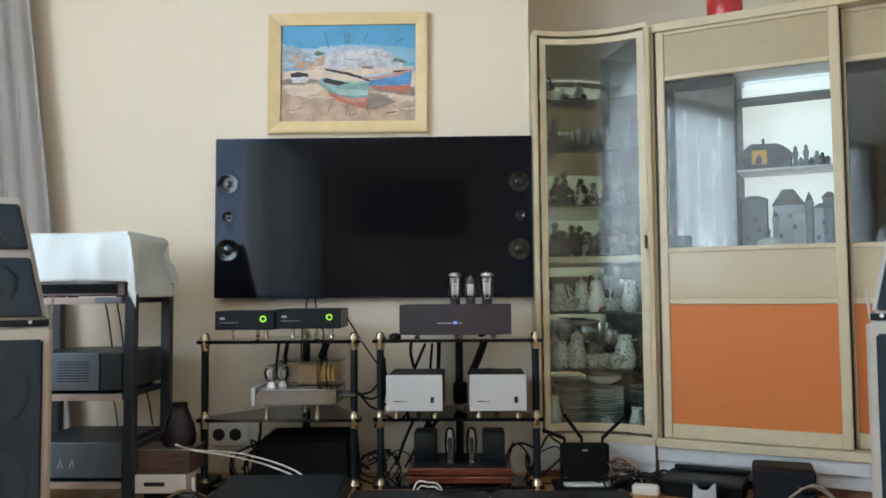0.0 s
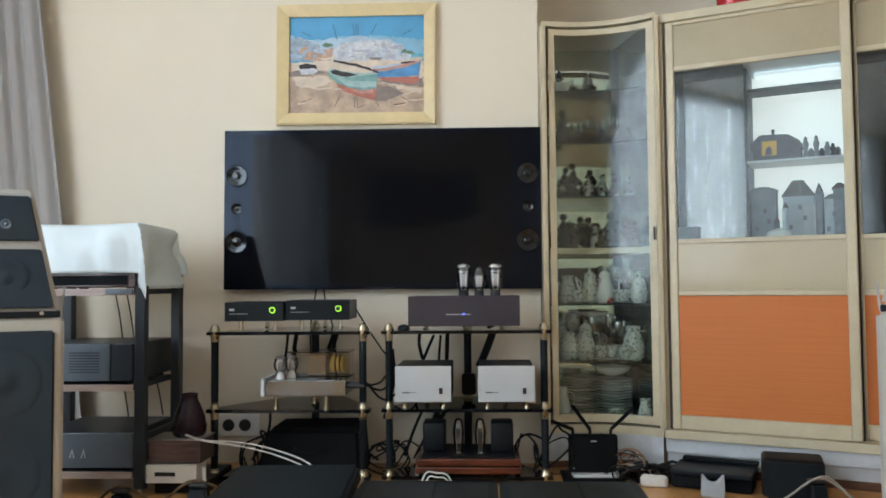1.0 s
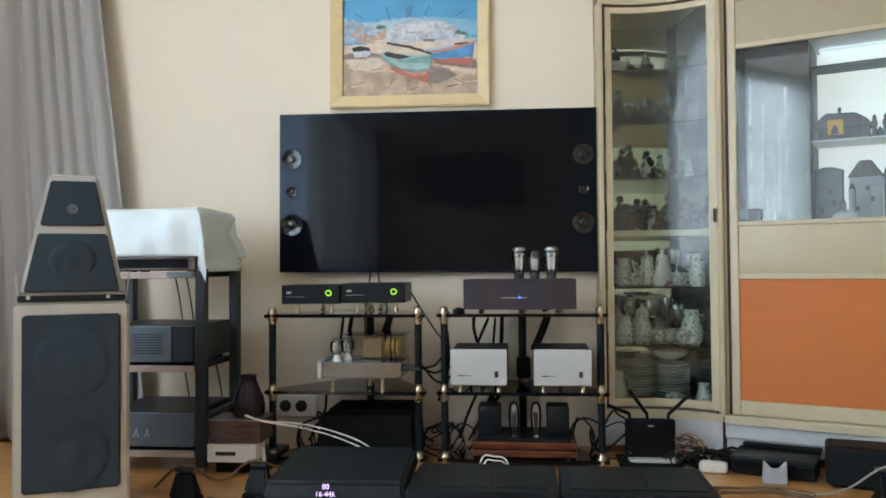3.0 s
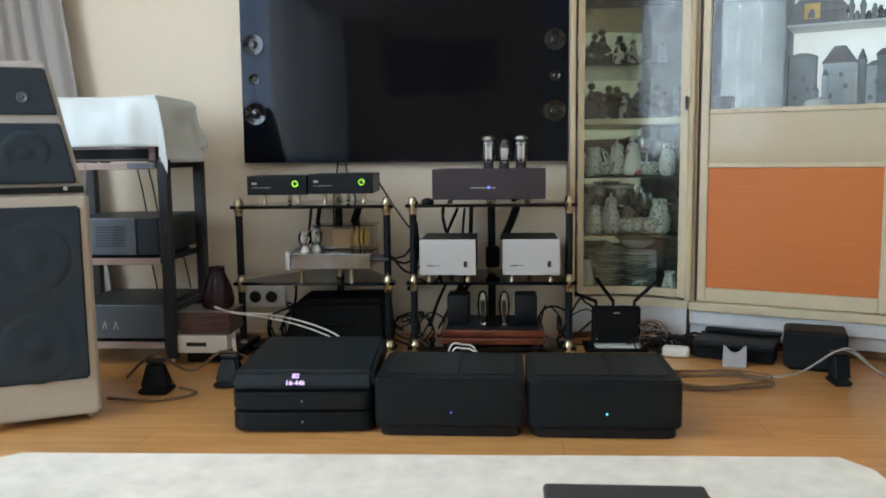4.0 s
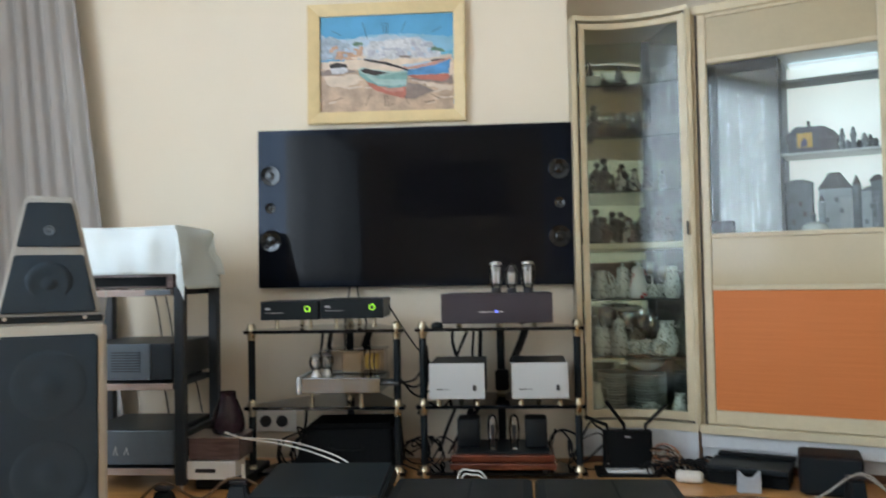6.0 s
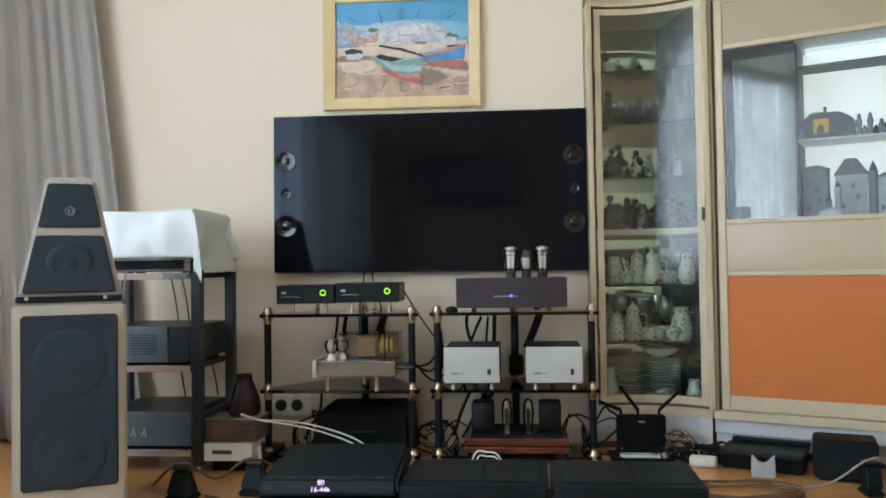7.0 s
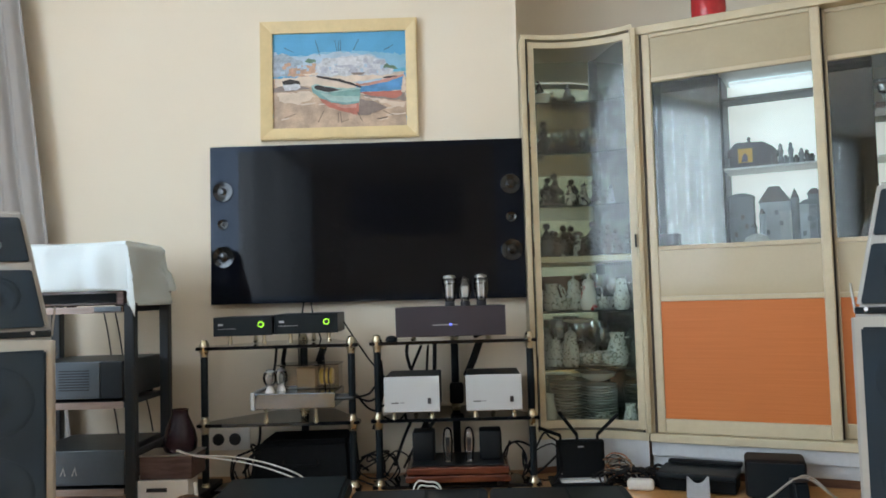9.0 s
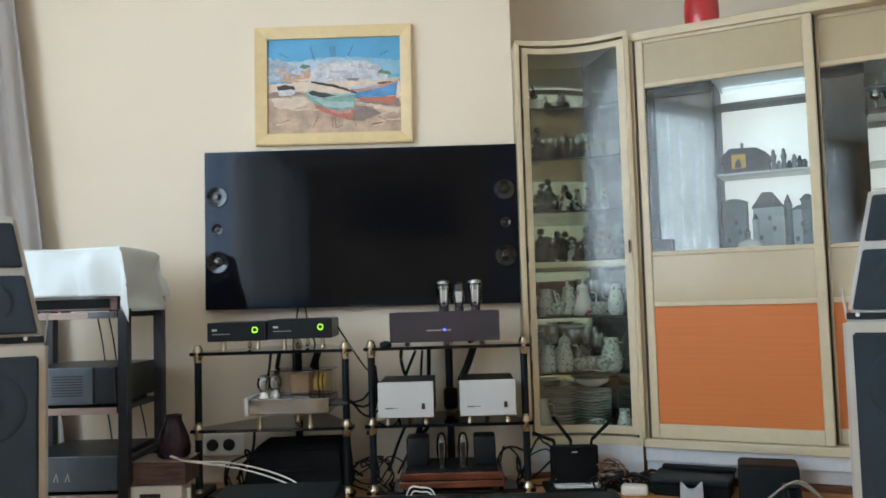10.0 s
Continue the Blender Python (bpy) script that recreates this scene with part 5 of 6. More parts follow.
for k in range(11):
    coil(rnd.uniform(1.0, 1.1), rnd.uniform(-0.33, -0.26), FLOOR + 0.03, rnd.uniform(0.04, 0.08), rnd.uniform(0.02, 0.05), 0.0035, rnd.choice((M_RUBBER, M_RUBBER, M_RUBBER, M_BRCABLE, M_GCABLE)), "tangled thin cable beside the router")
M_OWIRE = mat("orange_wire", (0.32, 0.09, 0.025), 0.5)
for k in range(6):
    coil(rnd.uniform(1.0, 1.07), rnd.uniform(-0.34, -0.28), FLOOR + 0.085, rnd.uniform(0.03, 0.06), rnd.uniform(0.015, 0.04), 0.0022, (M_OWIRE, M_BRCABLE, M_RUBBER)[k % 3], "thin coloured wire tangled beside the router")
for k in range(12):
    coil(rnd.uniform(1.08, 1.24), rnd.uniform(-0.36, -0.28), FLOOR + 0.025, rnd.uniform(0.05, 0.10), rnd.uniform(0.02, 0.05), 0.006, M_RUBBER, "tangled black cable beside the router")
for k in range(14):
    x = (rnd.uniform(-0.58, -0.42), rnd.uniform(-0.04, 0.14), rnd.uniform(0.60, 0.76))[k % 3]
    coil(x, rnd.uniform(-0.30, -0.2), FLOOR + rnd.uniform(0.05, 0.12), rnd.uniform(0.05, 0.10), rnd.uniform(0.04, 0.10), rnd.uniform(0.003, 0.005), M_RUBBER, "tangled black cable behind the racks")
for x0, z0, x1, z1 in ((0.24, 0.66, 0.16, 0.40), (0.27, 0.66, 0.27, 0.40), (0.30, 0.68, 0.22, 0.2), (0.2, 0.36, 0.11, 0.14), (0.26, 0.36, 0.15, 0.13), (0.31, 0.36, 0.21, 0.13), (0.18, 0.68, 0.19, 0.56), (0.48, 0.70, 0.44, 0.55), (-0.4, 0.68, -0.43, 0.5), (-0.36, 0.68, -0.38, 0.5), (-0.48, 0.36, -0.56, 0.12), (0.06, 0.6, 0.02, 0.3)):
    xm = (x0 + x1) / 2 + rnd.uniform(-0.03, 0.03)
    cable("cable", [(x0, -0.14, z0), (xm, -0.11, (z0 + z1) / 2), (x1, -0.14, z1)], rnd.uniform(0.005, 0.010), M_RUBBER, "black cable hanging behind the rack")
for x, z in ((-0.24, 0.60), (0.455, 0.62)):
    cable("cable", [(x + 0.05, -0.13, z + 0.075), (x + 0.015, -0.12, z - 0.02), (x - 0.02, -0.11, z - 0.10)], 0.017, M_RUBBER, "thick black power cable behind the rack")
plug = thing("power_plug", "bulky black plug hanging behind the amplifiers", "plug", pose(0.39, -0.14, 0.45))
part("body", slab(-0.03, 0.03, -0.03, 0.02, -0.045, 0.045, 0.012, 3), M_RUBBER, plug, smooth=True)

# ---- low table in front of the camera ----
tb = thing("coffee_table", "low table with mottled white top and clipped corners", "table", pose(0, 0, 0))
zt = 0.50
c = 0.03
part("tabletop", prism([(-0.26, -3.25), (0.89, -3.25), (0.89, -2.60 - c), (0.862, -2.585), (-0.20, -2.615), (-0.245, -2.65)], zt - 0.03, zt, 0.004), M_STONE, tb, "mottled white top")
for x in (-0.2, 0.8):
    for y in (-3.2, -2.69):
        part("leg", slab(x - 0.022, x + 0.022, y - 0.022, y + 0.022, FLOOR, zt - 0.0305, 0.005), M_DWOOD, tb)
rc = thing("remote_control", "flat dark remote control lying on the table", "remote", pose(0.572, -2.77, zt + 0.001))
part("body", slab(-0.09, 0.09, -0.05, 0.05, 0.0, 0.014, 0.005), M_DARKP, rc)

# ---- curved display cabinet ----
F0, F1, SAG = Vector((0.727, -0.125)), Vector((1.203, -0.205)), 0.065
VB = [Vector((1.10, 0.27)), Vector((0.727, 0.27))]     # back corners
VTOP, VBOT = 2.012, 0.27


def arc(s, off=0.0):
    """A plan point on the hollow front, s from 0 to 1; off: metres into the cabinet."""
    p = F0.lerp(F1, s)
    d = (F1 - F0).normalized()
    n = Vector((-d.y, d.x))
    return p + n * (SAG * 4 * s * (1 - s) + off)


def curved(s0, s1, o0, o1, z0, z1, n=14):
    """A curved bar or sheet that follows the hollow front."""
    front = [arc(s0 + (s1 - s0) * k / n, o0) for k in range(n + 1)]
    back = [arc(s0 + (s1 - s0) * k / n, o1) for k in range(n + 1)]
    return prism([tuple(p) for p in front + back[::-1]], z0, z1)


def inside_plan(off, s0=0.02, s1=0.98, back=0.012, n=10):
    pts = [tuple(arc(s0 + (s1 - s0) * k / n, off)) for k in range(n + 1)]
    return pts + [(VB[0].x - back * 0.6, VB[0].y - back), (VB[1].x + back, VB[1].y - back)]


vit = thing("display_cabinet", "cream display cabinet with hollow curved glass door and glass shelves", "display cabinet", pose(0, 0, 0))
part("top", prism(inside_plan(-0.012, 0, 1, -0.02), VTOP, VTOP + 0.022), M_CREAMF, vit)
part("bottom", prism(inside_plan(-0.012, 0, 1, -0.02), VBOT - 0.035, VBOT), M_CREAMF, vit)
part("side_panel", prism([(0.7185, -0.125), (0.729, -0.125), (0.729, 0.27), (0.7185, 0.27)], VBOT, VTOP), M_CREAMF, vit)
part("back_mirror", prism([(0.73, 0.262), (1.10, 0.262), (1.10, 0.27), (0.73, 0.27)], VBOT, VTOP), M_MIRROR, vit, "mirrored back panel")
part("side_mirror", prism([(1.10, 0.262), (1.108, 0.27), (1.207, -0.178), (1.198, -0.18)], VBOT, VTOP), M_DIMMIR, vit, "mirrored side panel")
part("corner_strip", prism([(1.082, 0.246), (1.104, 0.25), (1.104, 0.2615), (1.082, 0.2615)], VBOT, VTOP), M_EDGE, vit, "dark green corner strip")
part("left_post", prism([(0.7185, -0.155), (0.741, -0.155), (0.741, -0.126), (0.7185, -0.126)], VBOT, VTOP, 0.004), M_CREAMF, vit)
# solid dark strips fill both door gaps, their shade put into the colour
part("left_gap", prism([(0.7412, -0.13), (0.749, -0.131), (0.749, -0.12), (0.7412, -0.12)], VBOT, VTOP), M_GAPSHADE, vit, "dark strip as shade in the gap beside the door")
part("right_gap", prism([(1.183, -0.206), (1.190, -0.208), (1.190, -0.19), (1.183, -0.19)], VBOT, VTOP), M_GAPSHADE, vit, "dark strip as shade in the gap beside the door")
part("right_post", prism([(1.1905, -0.232), (1.2105, -0.236), (1.2105, -0.20), (1.1905, -0.196)], VBOT, VTOP, 0.003), M_CREAMF, vit)
door = part("door", curved(0.055, 0.105, -0.018, 0.008, VBOT + 0.012, VTOP - 0.014, 4), M_CREAMF, vit, "cream curved door frame")
part("door_stile", curved(0.918, 0.978, -0.018, 0.008, VBOT + 0.012, VTOP - 0.014, 4), M_CREAMF, door)
part("door_rail", curved(0.105, 0.918, -0.016, 0.006, VTOP - 0.040, VTOP - 0.014), M_CREAMF, door)
part("door_rail", curved(0.105, 0.918, -0.016, 0.006, VBOT + 0.012, VBOT + 0.045), M_CREAMF, door)
part("door_glass", curved(0.104, 0.919, -0.003, 0.001, VBOT + 0.044, VTOP - 0.039, 20), M_DOORGLASS, door, "curved clear glass", smooth=True)
part("handle", curved(0.95, 0.965, -0.034, -0.0185, 1.06, 1.115, 2), M_BLACK, door, "small black handle")
part("fixed_shelf", prism(inside_plan(0.012), 1.008, 1.034), M_CREAMF, vit, "thick cream fixed shelf")
SH = (0.538, 0.789, 1.262, 1.500, 1.732)
for z in SH:
    g = part("glass_shelf", prism(inside_plan(0.02), z - 0.006, z), M_SHELFG, vit, "green-edged glass shelf")
    part("front_edge", curved(0.03, 0.97, 0.0165, 0.0195, z - 0.0065, z + 0.0005), M_EDGE, g, "dark green glass edge")
part("plinth", prism(inside_plan(-0.002, 0, 1, 0.0), 0.155, VBOT - 0.036), M_PLINTH, vit, "white plinth")
part("plinth_step", prism(inside_plan(0.014, 0, 1, 0.0), 0.112, 0.1545), M_PLINTH, vit, "white lower plinth board")
part("plinth_base", prism(inside_plan(0.03, 0, 1, 0.0), FLOOR + 0.001, 0.1115), M_BROWN, vit, "brown wooden base")

# ---- wall unit with sliding doors ----
UM = pose(1.213, -0.205, 0, 0, 0, UR)
unit = thing("wall_unit", "cream wall unit with glass, cream and orange sliding door panels", "wall unit", UM)
UL, UD, ZT, ZB = 1.50, 0.42, 2.022, 0.268
part("top", slab(0.0, UL, -0.004, UD, 1.985, ZT, 0.004), M_CREAMF, unit)
part("bottom", slab(0.0, UL, -0.02, UD, 0.232, ZB, 0.004), M_CREAMF, unit)
part("end_panel", slab(0.0, 0.018, 0.0, UD, ZB, 1.985, 0.002), M_CREAMF, unit)
part("end_panel", slab(UL - 0.02, UL, 0.0, UD, ZB, 1.985, 0.002), M_CREAMF, unit)
# dark filler strip painted as the shade of the track gap
part("track_gap", slab(0.0182, 0.028, 0.006, 0.03, ZB, 1.985), M_GAPSHADE, unit, "dark strip as shade in the gap beside the sliding door")
part("back_panel", slab(0.018, UL - 0.02, UD - 0.012, UD, ZB, 1.985), M_INNER, unit, "white back panel")
part("inner_shelf", slab(0.019, UL - 0.021, 0.085, UD - 0.0125, 1.026, 1.044), M_CREAMF, unit)
part("inner_shelf", slab(0.019, UL - 0.021, 0.085, UD - 0.0125, 1.80, 1.818), M_INNER, unit)
part("plinth", slab(0.0, UL, 0.0, 0.02, 0.173, 0.2315, 0.004), M_PLINTH, unit, "white plinth board")
part("plinth_step", slab(0.0, UL, 0.024, 0.034, 0.118, 0.1725, 0.003), M_PLINTH, unit, "white lower plinth board")
part("plinth_base", slab(0.0, UL, 0.045, UD, FLOOR + 0.001, 0.1715), M_BROWN, unit, "brown wooden base")


def sliding(u0, u1, y, w0=0.034):
    d = part("sliding_door", slab(u0, u0 + w0, y, y + 0.026, ZB + 0.002, 1.984, 0.004), M_CREAMF, unit, "cream framed sliding door")
    part("stile", slab(u1 - 0.038, u1, y - 0.004, y + 0.026, ZB + 0.002, 1.984, 0.006), M_CREAMF, d)
    a, b = u0 + w0 + 0.0002, u1 - 0.0382
    part("top_panel", slab(a, b, y + 0.008, y + 0.02, 1.792, 1.968), M_CREAM, d, "cream upper panel")
    part("rail", slab(a, b, y + 0.001, y + 0.025, 1.9685, 1.984, 0.002), M_CREAMF, d)
    part("rail", slab(a, b, y + 0.001, y + 0.025, 1.772, 1.7915, 0.003), M_CREAMF, d)
    part("glass", slab(a, b, y + 0.010, y + 0.015, 1.06, 1.7715), M_UNITGLASS, d, "clear glass pane")
    part("rail", slab(a, b, y + 0.001, y + 0.025, 1.040, 1.0595, 0.003), M_CREAMF, d)
    part("middle_panel", slab(a, b, y + 0.008, y + 0.02, 0.845, 1.0395), M_CREAMG, d, "glossy cream panel")
    part("rail", slab(a, b, y + 0.001, y + 0.025, 0.824, 0.8445, 0.003), M_CREAMF, d)
    part("lower_panel", slab(a, b, y + 0.008, y + 0.02, 0.329, 0.8235), M_ORANGE, d, "orange beech veneer panel")
    part("rail", slab(a, b, y + 0.001, y + 0.025, ZB + 0.002, 0.3285, 0.004), M_CREAMF, d)


# dark filler strip painted as the shade between the two doors
part("door_gap", slab(0.7345, 0.7415, 0.04, 0.084, ZB + 0.002, 1.984), M_GAPSHADE, unit, "dark strip as shade in the gap between the sliding doors")
sliding(0.0285, 0.734, 0.004)
sliding(0.742, 1.478, 0.058, 0.010)

# lit display compartment behind the glass
part("light_tube", slab(0.348, 0.69, 0.30, 0.375, 1.782, 1.796, 0.004), M_STRIP, unit, "lit tube under the compartment top")
# the back panels are no lamps; their glow is added compartment light
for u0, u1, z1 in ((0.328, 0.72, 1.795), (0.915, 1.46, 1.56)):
    part("glow_panel", slab(u0 + 0.002, u1, UD - 0.018, UD - 0.0125, 1.0445, z1), M_GLOWBACK, unit, "white back panel with glow added to brighten the compartment")
    part("partition", slab(u0 - 0.012, u0, 0.20, UD - 0.0125, 1.0445, 1.7995), M_SLATE, unit)
    part("display_shelf", slab(u0 + 0.002, u1, 0.13, 0.335, 1.376, 1.384), M_INNER, unit, "white display shelf")
    part("display_shelf", slab(u0 + 0.002, u1, 0.20, 0.325, 1.690, 1.704), M_SLATE, unit, "grey display shelf")


for u0, u1, y in ((0.02, 0.326, 0.126), (0.735, 0.913, 0.17)):
    part("inner_panel", slab(u0, u1, y, y + 0.008, 1.0445, 1.7995, 0.002), M_INMIR, unit, "grey mirrored inner panel")


def model_house(u, z, w, h, d, material, roof, label, gable=0.3):
    t = thing("model_house", label, "model building", UM @ pose(u - 0.025, 0.2, z), "model buildings")
    part("wall", slab(-w / 2, w / 2, 0, d, 0.0005, h * (1 - gable), 0.002), material, t)
    bm = plate([(-w / 2 - 0.006, h * (1 - gable) + 0.0005, 0), (w / 2 + 0.006, h * (1 - gable) + 0.0005, 0), (w * 0.18, h, 0), (-w * 0.18, h, 0)], -0.004, d + 0.004, 0.002)
    part("roof", bm, roof, t)
    for q, k in ((-0.25, 0.2), (0.2, 0.34), (0.05, 0.52)):
        if w > 0.06:
            part("window", slab(q * w - 0.007, q * w + 0.007, -0.0015, -0.0002, h * k, h * k + 0.02), M_SLATE if material is not M_SLATE else M_ROOFM, t)
    return t


def model_tower(u, z, r, h, material, label, cap=True, y=0.2):
    t = thing("model_tower", label, "model building", UM @ pose(u - 0.025, y, z), "model buildings")
    part("shaft", lathe([(r, 0.0005), (r, h * 0.75), (r * 1.12, h * 0.77), (r * 1.12, h * 0.82), (r * 0.8, h * 0.84)], 14), material, t, smooth=True)
    part("cap", lathe([(r * 1.0, h * 0.842), (r * 0.5, h * 0.93), (r * 0.08, h)], 14), M_ROOFM, t, smooth=True)
    return t


ZS = 1.0445
model_house(0.41, ZS, 0.10, 0.235, 0.09, M_SLATE, M_SLATE, "tall slate-grey souvenir building", 0.06)
model_house(0.545, ZS, 0.12, 0.255, 0.10, M_PALEB, M_ROOFM, "pale blue souvenir house with dark gable", 0.26)
model_tower(0.625, ZS, 0.016, 0.24, M_SLATE, "slender grey souvenir tower")
model_house(0.675, ZS, 0.07, 0.19, 0.08, M_PALEB, M_SLATE, "small pale souvenir building", 0.1)
model_house(0.585, ZS, 0.045, 0.17, 0.03, M_INNER, M_PALEB, "narrow white souvenir facade", 0.12)
model_house(0.70, ZS, 0.05, 0.235, 0.05, M_SLATE, M_ROOFM, "grey souvenir building with a stepped top", 0.1)
model_tower(0.50, ZS, 0.013, 0.16, M_PALEB, "small pale souvenir tower", True, 0.13)
model_tower(0.465, ZS, 0.012, 0.10, M_SLATE, "small dark souvenir tower", True, 0.14)
dm = thing("shell_ornament", "white ribbed dome-shaped ornament", "ornament", UM @ pose(0.45, 0.11, ZS))
part("body", lathe([(0.05, 0.0005), (0.055, 0.015), (0.045, 0.038), (0.02, 0.05), (0.004, 0.053)], 20), M_PLAIN, dm, smooth=True)
pf = thing("photo_frame", "small dark box lying on the cabinet shelf", "box", UM @ pose(0.085, 0.092, ZS))
part("body", slab(-0.05, 0.05, 0, 0.03, 0.0005, 0.072, 0.004), M_SHADEB, pf)
ro = thing("model_house", "dark thatched souvenir cottage with an amber sign", "model building", UM @ pose(0.438, 0.19, 1.3845), "model buildings")
part("wall", slab(-0.09, 0.10, 0, 0.08, 0.0005, 0.05, 0.002), M_ROOFM, ro)
part("roof", plate([(-0.10, 0.0505, 0), (0.115, 0.0505, 0), (0.09, 0.085, 0), (0.05, 0.11, 0), (-0.06, 0.115, 0), (-0.095, 0.08, 0)], -0.008, 0.09, 0.004), M_ROOFM, ro)
part("sign", slab(-0.052, 0.006, -0.0125, -0.0085, 0.025, 0.085, 0.001), M_SIGN, ro, "amber yellow sign")
part("sign_mark", plate([(-0.040, 0.027, 0), (-0.012, 0.027, 0), (-0.014, 0.052, 0), (-0.024, 0.066, 0), (-0.036, 0.050, 0)], -0.0145, -0.0128, 0), M_ROOFM, ro)
part("chimney", lathe([(0.006, 0.112), (0.006, 0.13), (0.009, 0.134), (0.002, 0.142)], 10, None, (-0.01, 0.03, 0)), M_ROOFM, ro, smooth=True)
rq = random.Random(8)
for k in range(7):
    u = 0.555 + 0.02 * k
    t = thing("miniature", "tiny grey souvenir figure on the display shelf", "miniature", UM @ pose(u, 0.19 + rq.uniform(-0.02, 0.03), 1.3845), "miniatures")
    h = rq.uniform(0.04, 0.095)
    part("body", lathe([(0.013, 0.0005), (0.009, h * 0.4), (0.013, h * 0.65), (0.007, h * 0.8), (0.008, h * 0.9), (0.002, h)], 10), rq.choice((M_SLATE, M_FIG, M_PALEB)), t, smooth=True)
for k in range(9):
    u = 1.02 + 0.045 * k
    t = thing("miniature", "dark souvenir figure on the display shelf", "miniature", UM @ pose(u, 0.2 + rq.uniform(-0.02, 0.03), (ZS, 1.3845)[k % 2]), "miniatures")
    h = rq.uniform(0.08, 0.16)
    part("body", lathe([(0.03, 0.0005), (0.022, h * 0.4), (0.03, h * 0.65), (0.012, h * 0.8), (0.014, h * 0.9), (0.003, h)], 12), rq.choice((M_SLATE, M_FIG, M_ROOFM)), t, smooth=True)
part("display_shelf", slab(0.917, 1.46, 0.15, 0.335, 1.575, 1.60), M_DWOOD, unit, "dark wooden display shelf")
for k in range(8):
    t = thing("stem_glass", "clear stem glass on the dark display shelf", "wine glass", UM @ pose(0.95 + 0.05 * k, 0.2 + 0.03 * (k % 2), 1.6005), "stem glasses")
    part("foot", lathe([(0.022, 0.0005), (0.02, 0.003), (0.003, 0.006), (0.003, 0.035)], 14), M_CRYST, t, smooth=True)
    part("cup", lathe([(0.004, 0.0355), (0.02, 0.05), (0.022, 0.075), (0.0205, 0.075), (0.018, 0.052), (0.001, 0.04)], 14), M_CRYST, t, smooth=True)
rv = thing("red_vase", "glossy red glazed vase standing on the cabinet", "vase", UM @ pose(0.285, 0.24, ZT))
part("body", lathe([(0.055, 0.0005), (0.072, 0.03), (0.076, 0.10), (0.074, 0.17), (0.055, 0.22), (0.035, 0.25), (0.045, 0.27)], 28), M_RED, rv, smooth=True)
bq = thing("ornament_dish", "small brown dish on top of the cabinet", "dish", UM @ pose(0.46, 0.22, ZT))
part("body", lathe([(0.03, 0.0005), (0.05, 0.012), (0.062, 0.03), (0.058, 0.031), (0.04, 0.014)], 20), M_TERRA, bq, smooth=True)

# ---- china and figures on the glass shelves ----


def spot_on(s, depth):
    """A place inside the curved cabinet: s across, depth from the glass to the back (0 to 1)."""
    a = arc(s, 0.05)
    b = Vector((0.78 + (1.05 - 0.78) * s, 0.21))
    return a.lerp(b, depth)


def plates(s, d, z, n, r, label="stack of white china plates"):
    p = spot_on(s, d)
    t = thing("plate_stack", label, "plates", pose(p.x, p.y, z))
    first = None
    for k in range(n):
        zz = 0.0005 + k * 0.0125
        q = part("plate", lathe([(r * 0.55, zz), (r * 0.6, zz + 0.003), (r, zz + 0.0135), (r * 0.99, zz + 0.0155), (r * 0.58, zz + 0.006), (0.001, zz + 0.005)], 26), M_PLAIN if k % 3 else M_CHINA, t, smooth=True)
    return t


def jug(s, d, z, r, h, material, label, lid=False):
    p = spot_on(s, d)
    t = thing("china_pot", label, "china pot", pose(p.x, p.y, z, 0, 0, rq.uniform(-40, 40)), "china service")
    part("body", lathe([(r * 0.7, 0.0005), (r * 0.95, h * 0.12), (r, h * 0.4), (r * 0.75, h * 0.72), (r * 0.62, h * 0.82), (r * 0.7, h)] + ([] if lid else [(r * 0.64, h * 0.99), (r * 0.6, h * 0.8)]), 22), material, t, smooth=True)
    part("handle", tube([(r * 0.7, 0, h * 0.85), (r * 1.35, 0, h * 0.8), (r * 1.4, 0, h * 0.5), (r * 0.95, 0, h * 0.3)], r * 0.09, 6), material, t, smooth=True)
    if lid:
        part("lid", lathe([(r * 0.66, h + 0.0005), (r * 0.5, h * 1.1), (r * 0.12, h * 1.16), (r * 0.16, h * 1.24), (0.001, h * 1.27)], 20), material, t, smooth=True)
        part("spout", tube([(-r * 0.85, 0, h * 0.35), (-r * 1.3, 0, h * 0.6), (-r * 1.55, 0, h * 0.95)], r * 0.14, 8), material, t, smooth=True)
    return t


def cup(s, d, z, material):
    p = spot_on(s, d)
    t = thing("cup_and_saucer", "flowered china cup on its saucer", "cup", pose(p.x, p.y, z, 0, 0, rq.uniform(-60, 60)), "china service")
    part("saucer", lathe([(0.025, 0.0005), (0.052, 0.009), (0.051, 0.011), (0.02, 0.004)], 22), material, t, smooth=True)
    part("cup", lathe([(0.018, 0.0115), (0.030, 0.03), (0.037, 0.06), (0.0345, 0.06), (0.026, 0.03), (0.001, 0.016)], 20), material, t, smooth=True)
    part("handle", tube([(0.034, 0, 0.052), (0.052, 0, 0.046), (0.046, 0, 0.026), (0.03, 0, 0.026)], 0.0035, 6), material, t, smooth=True)
    return t


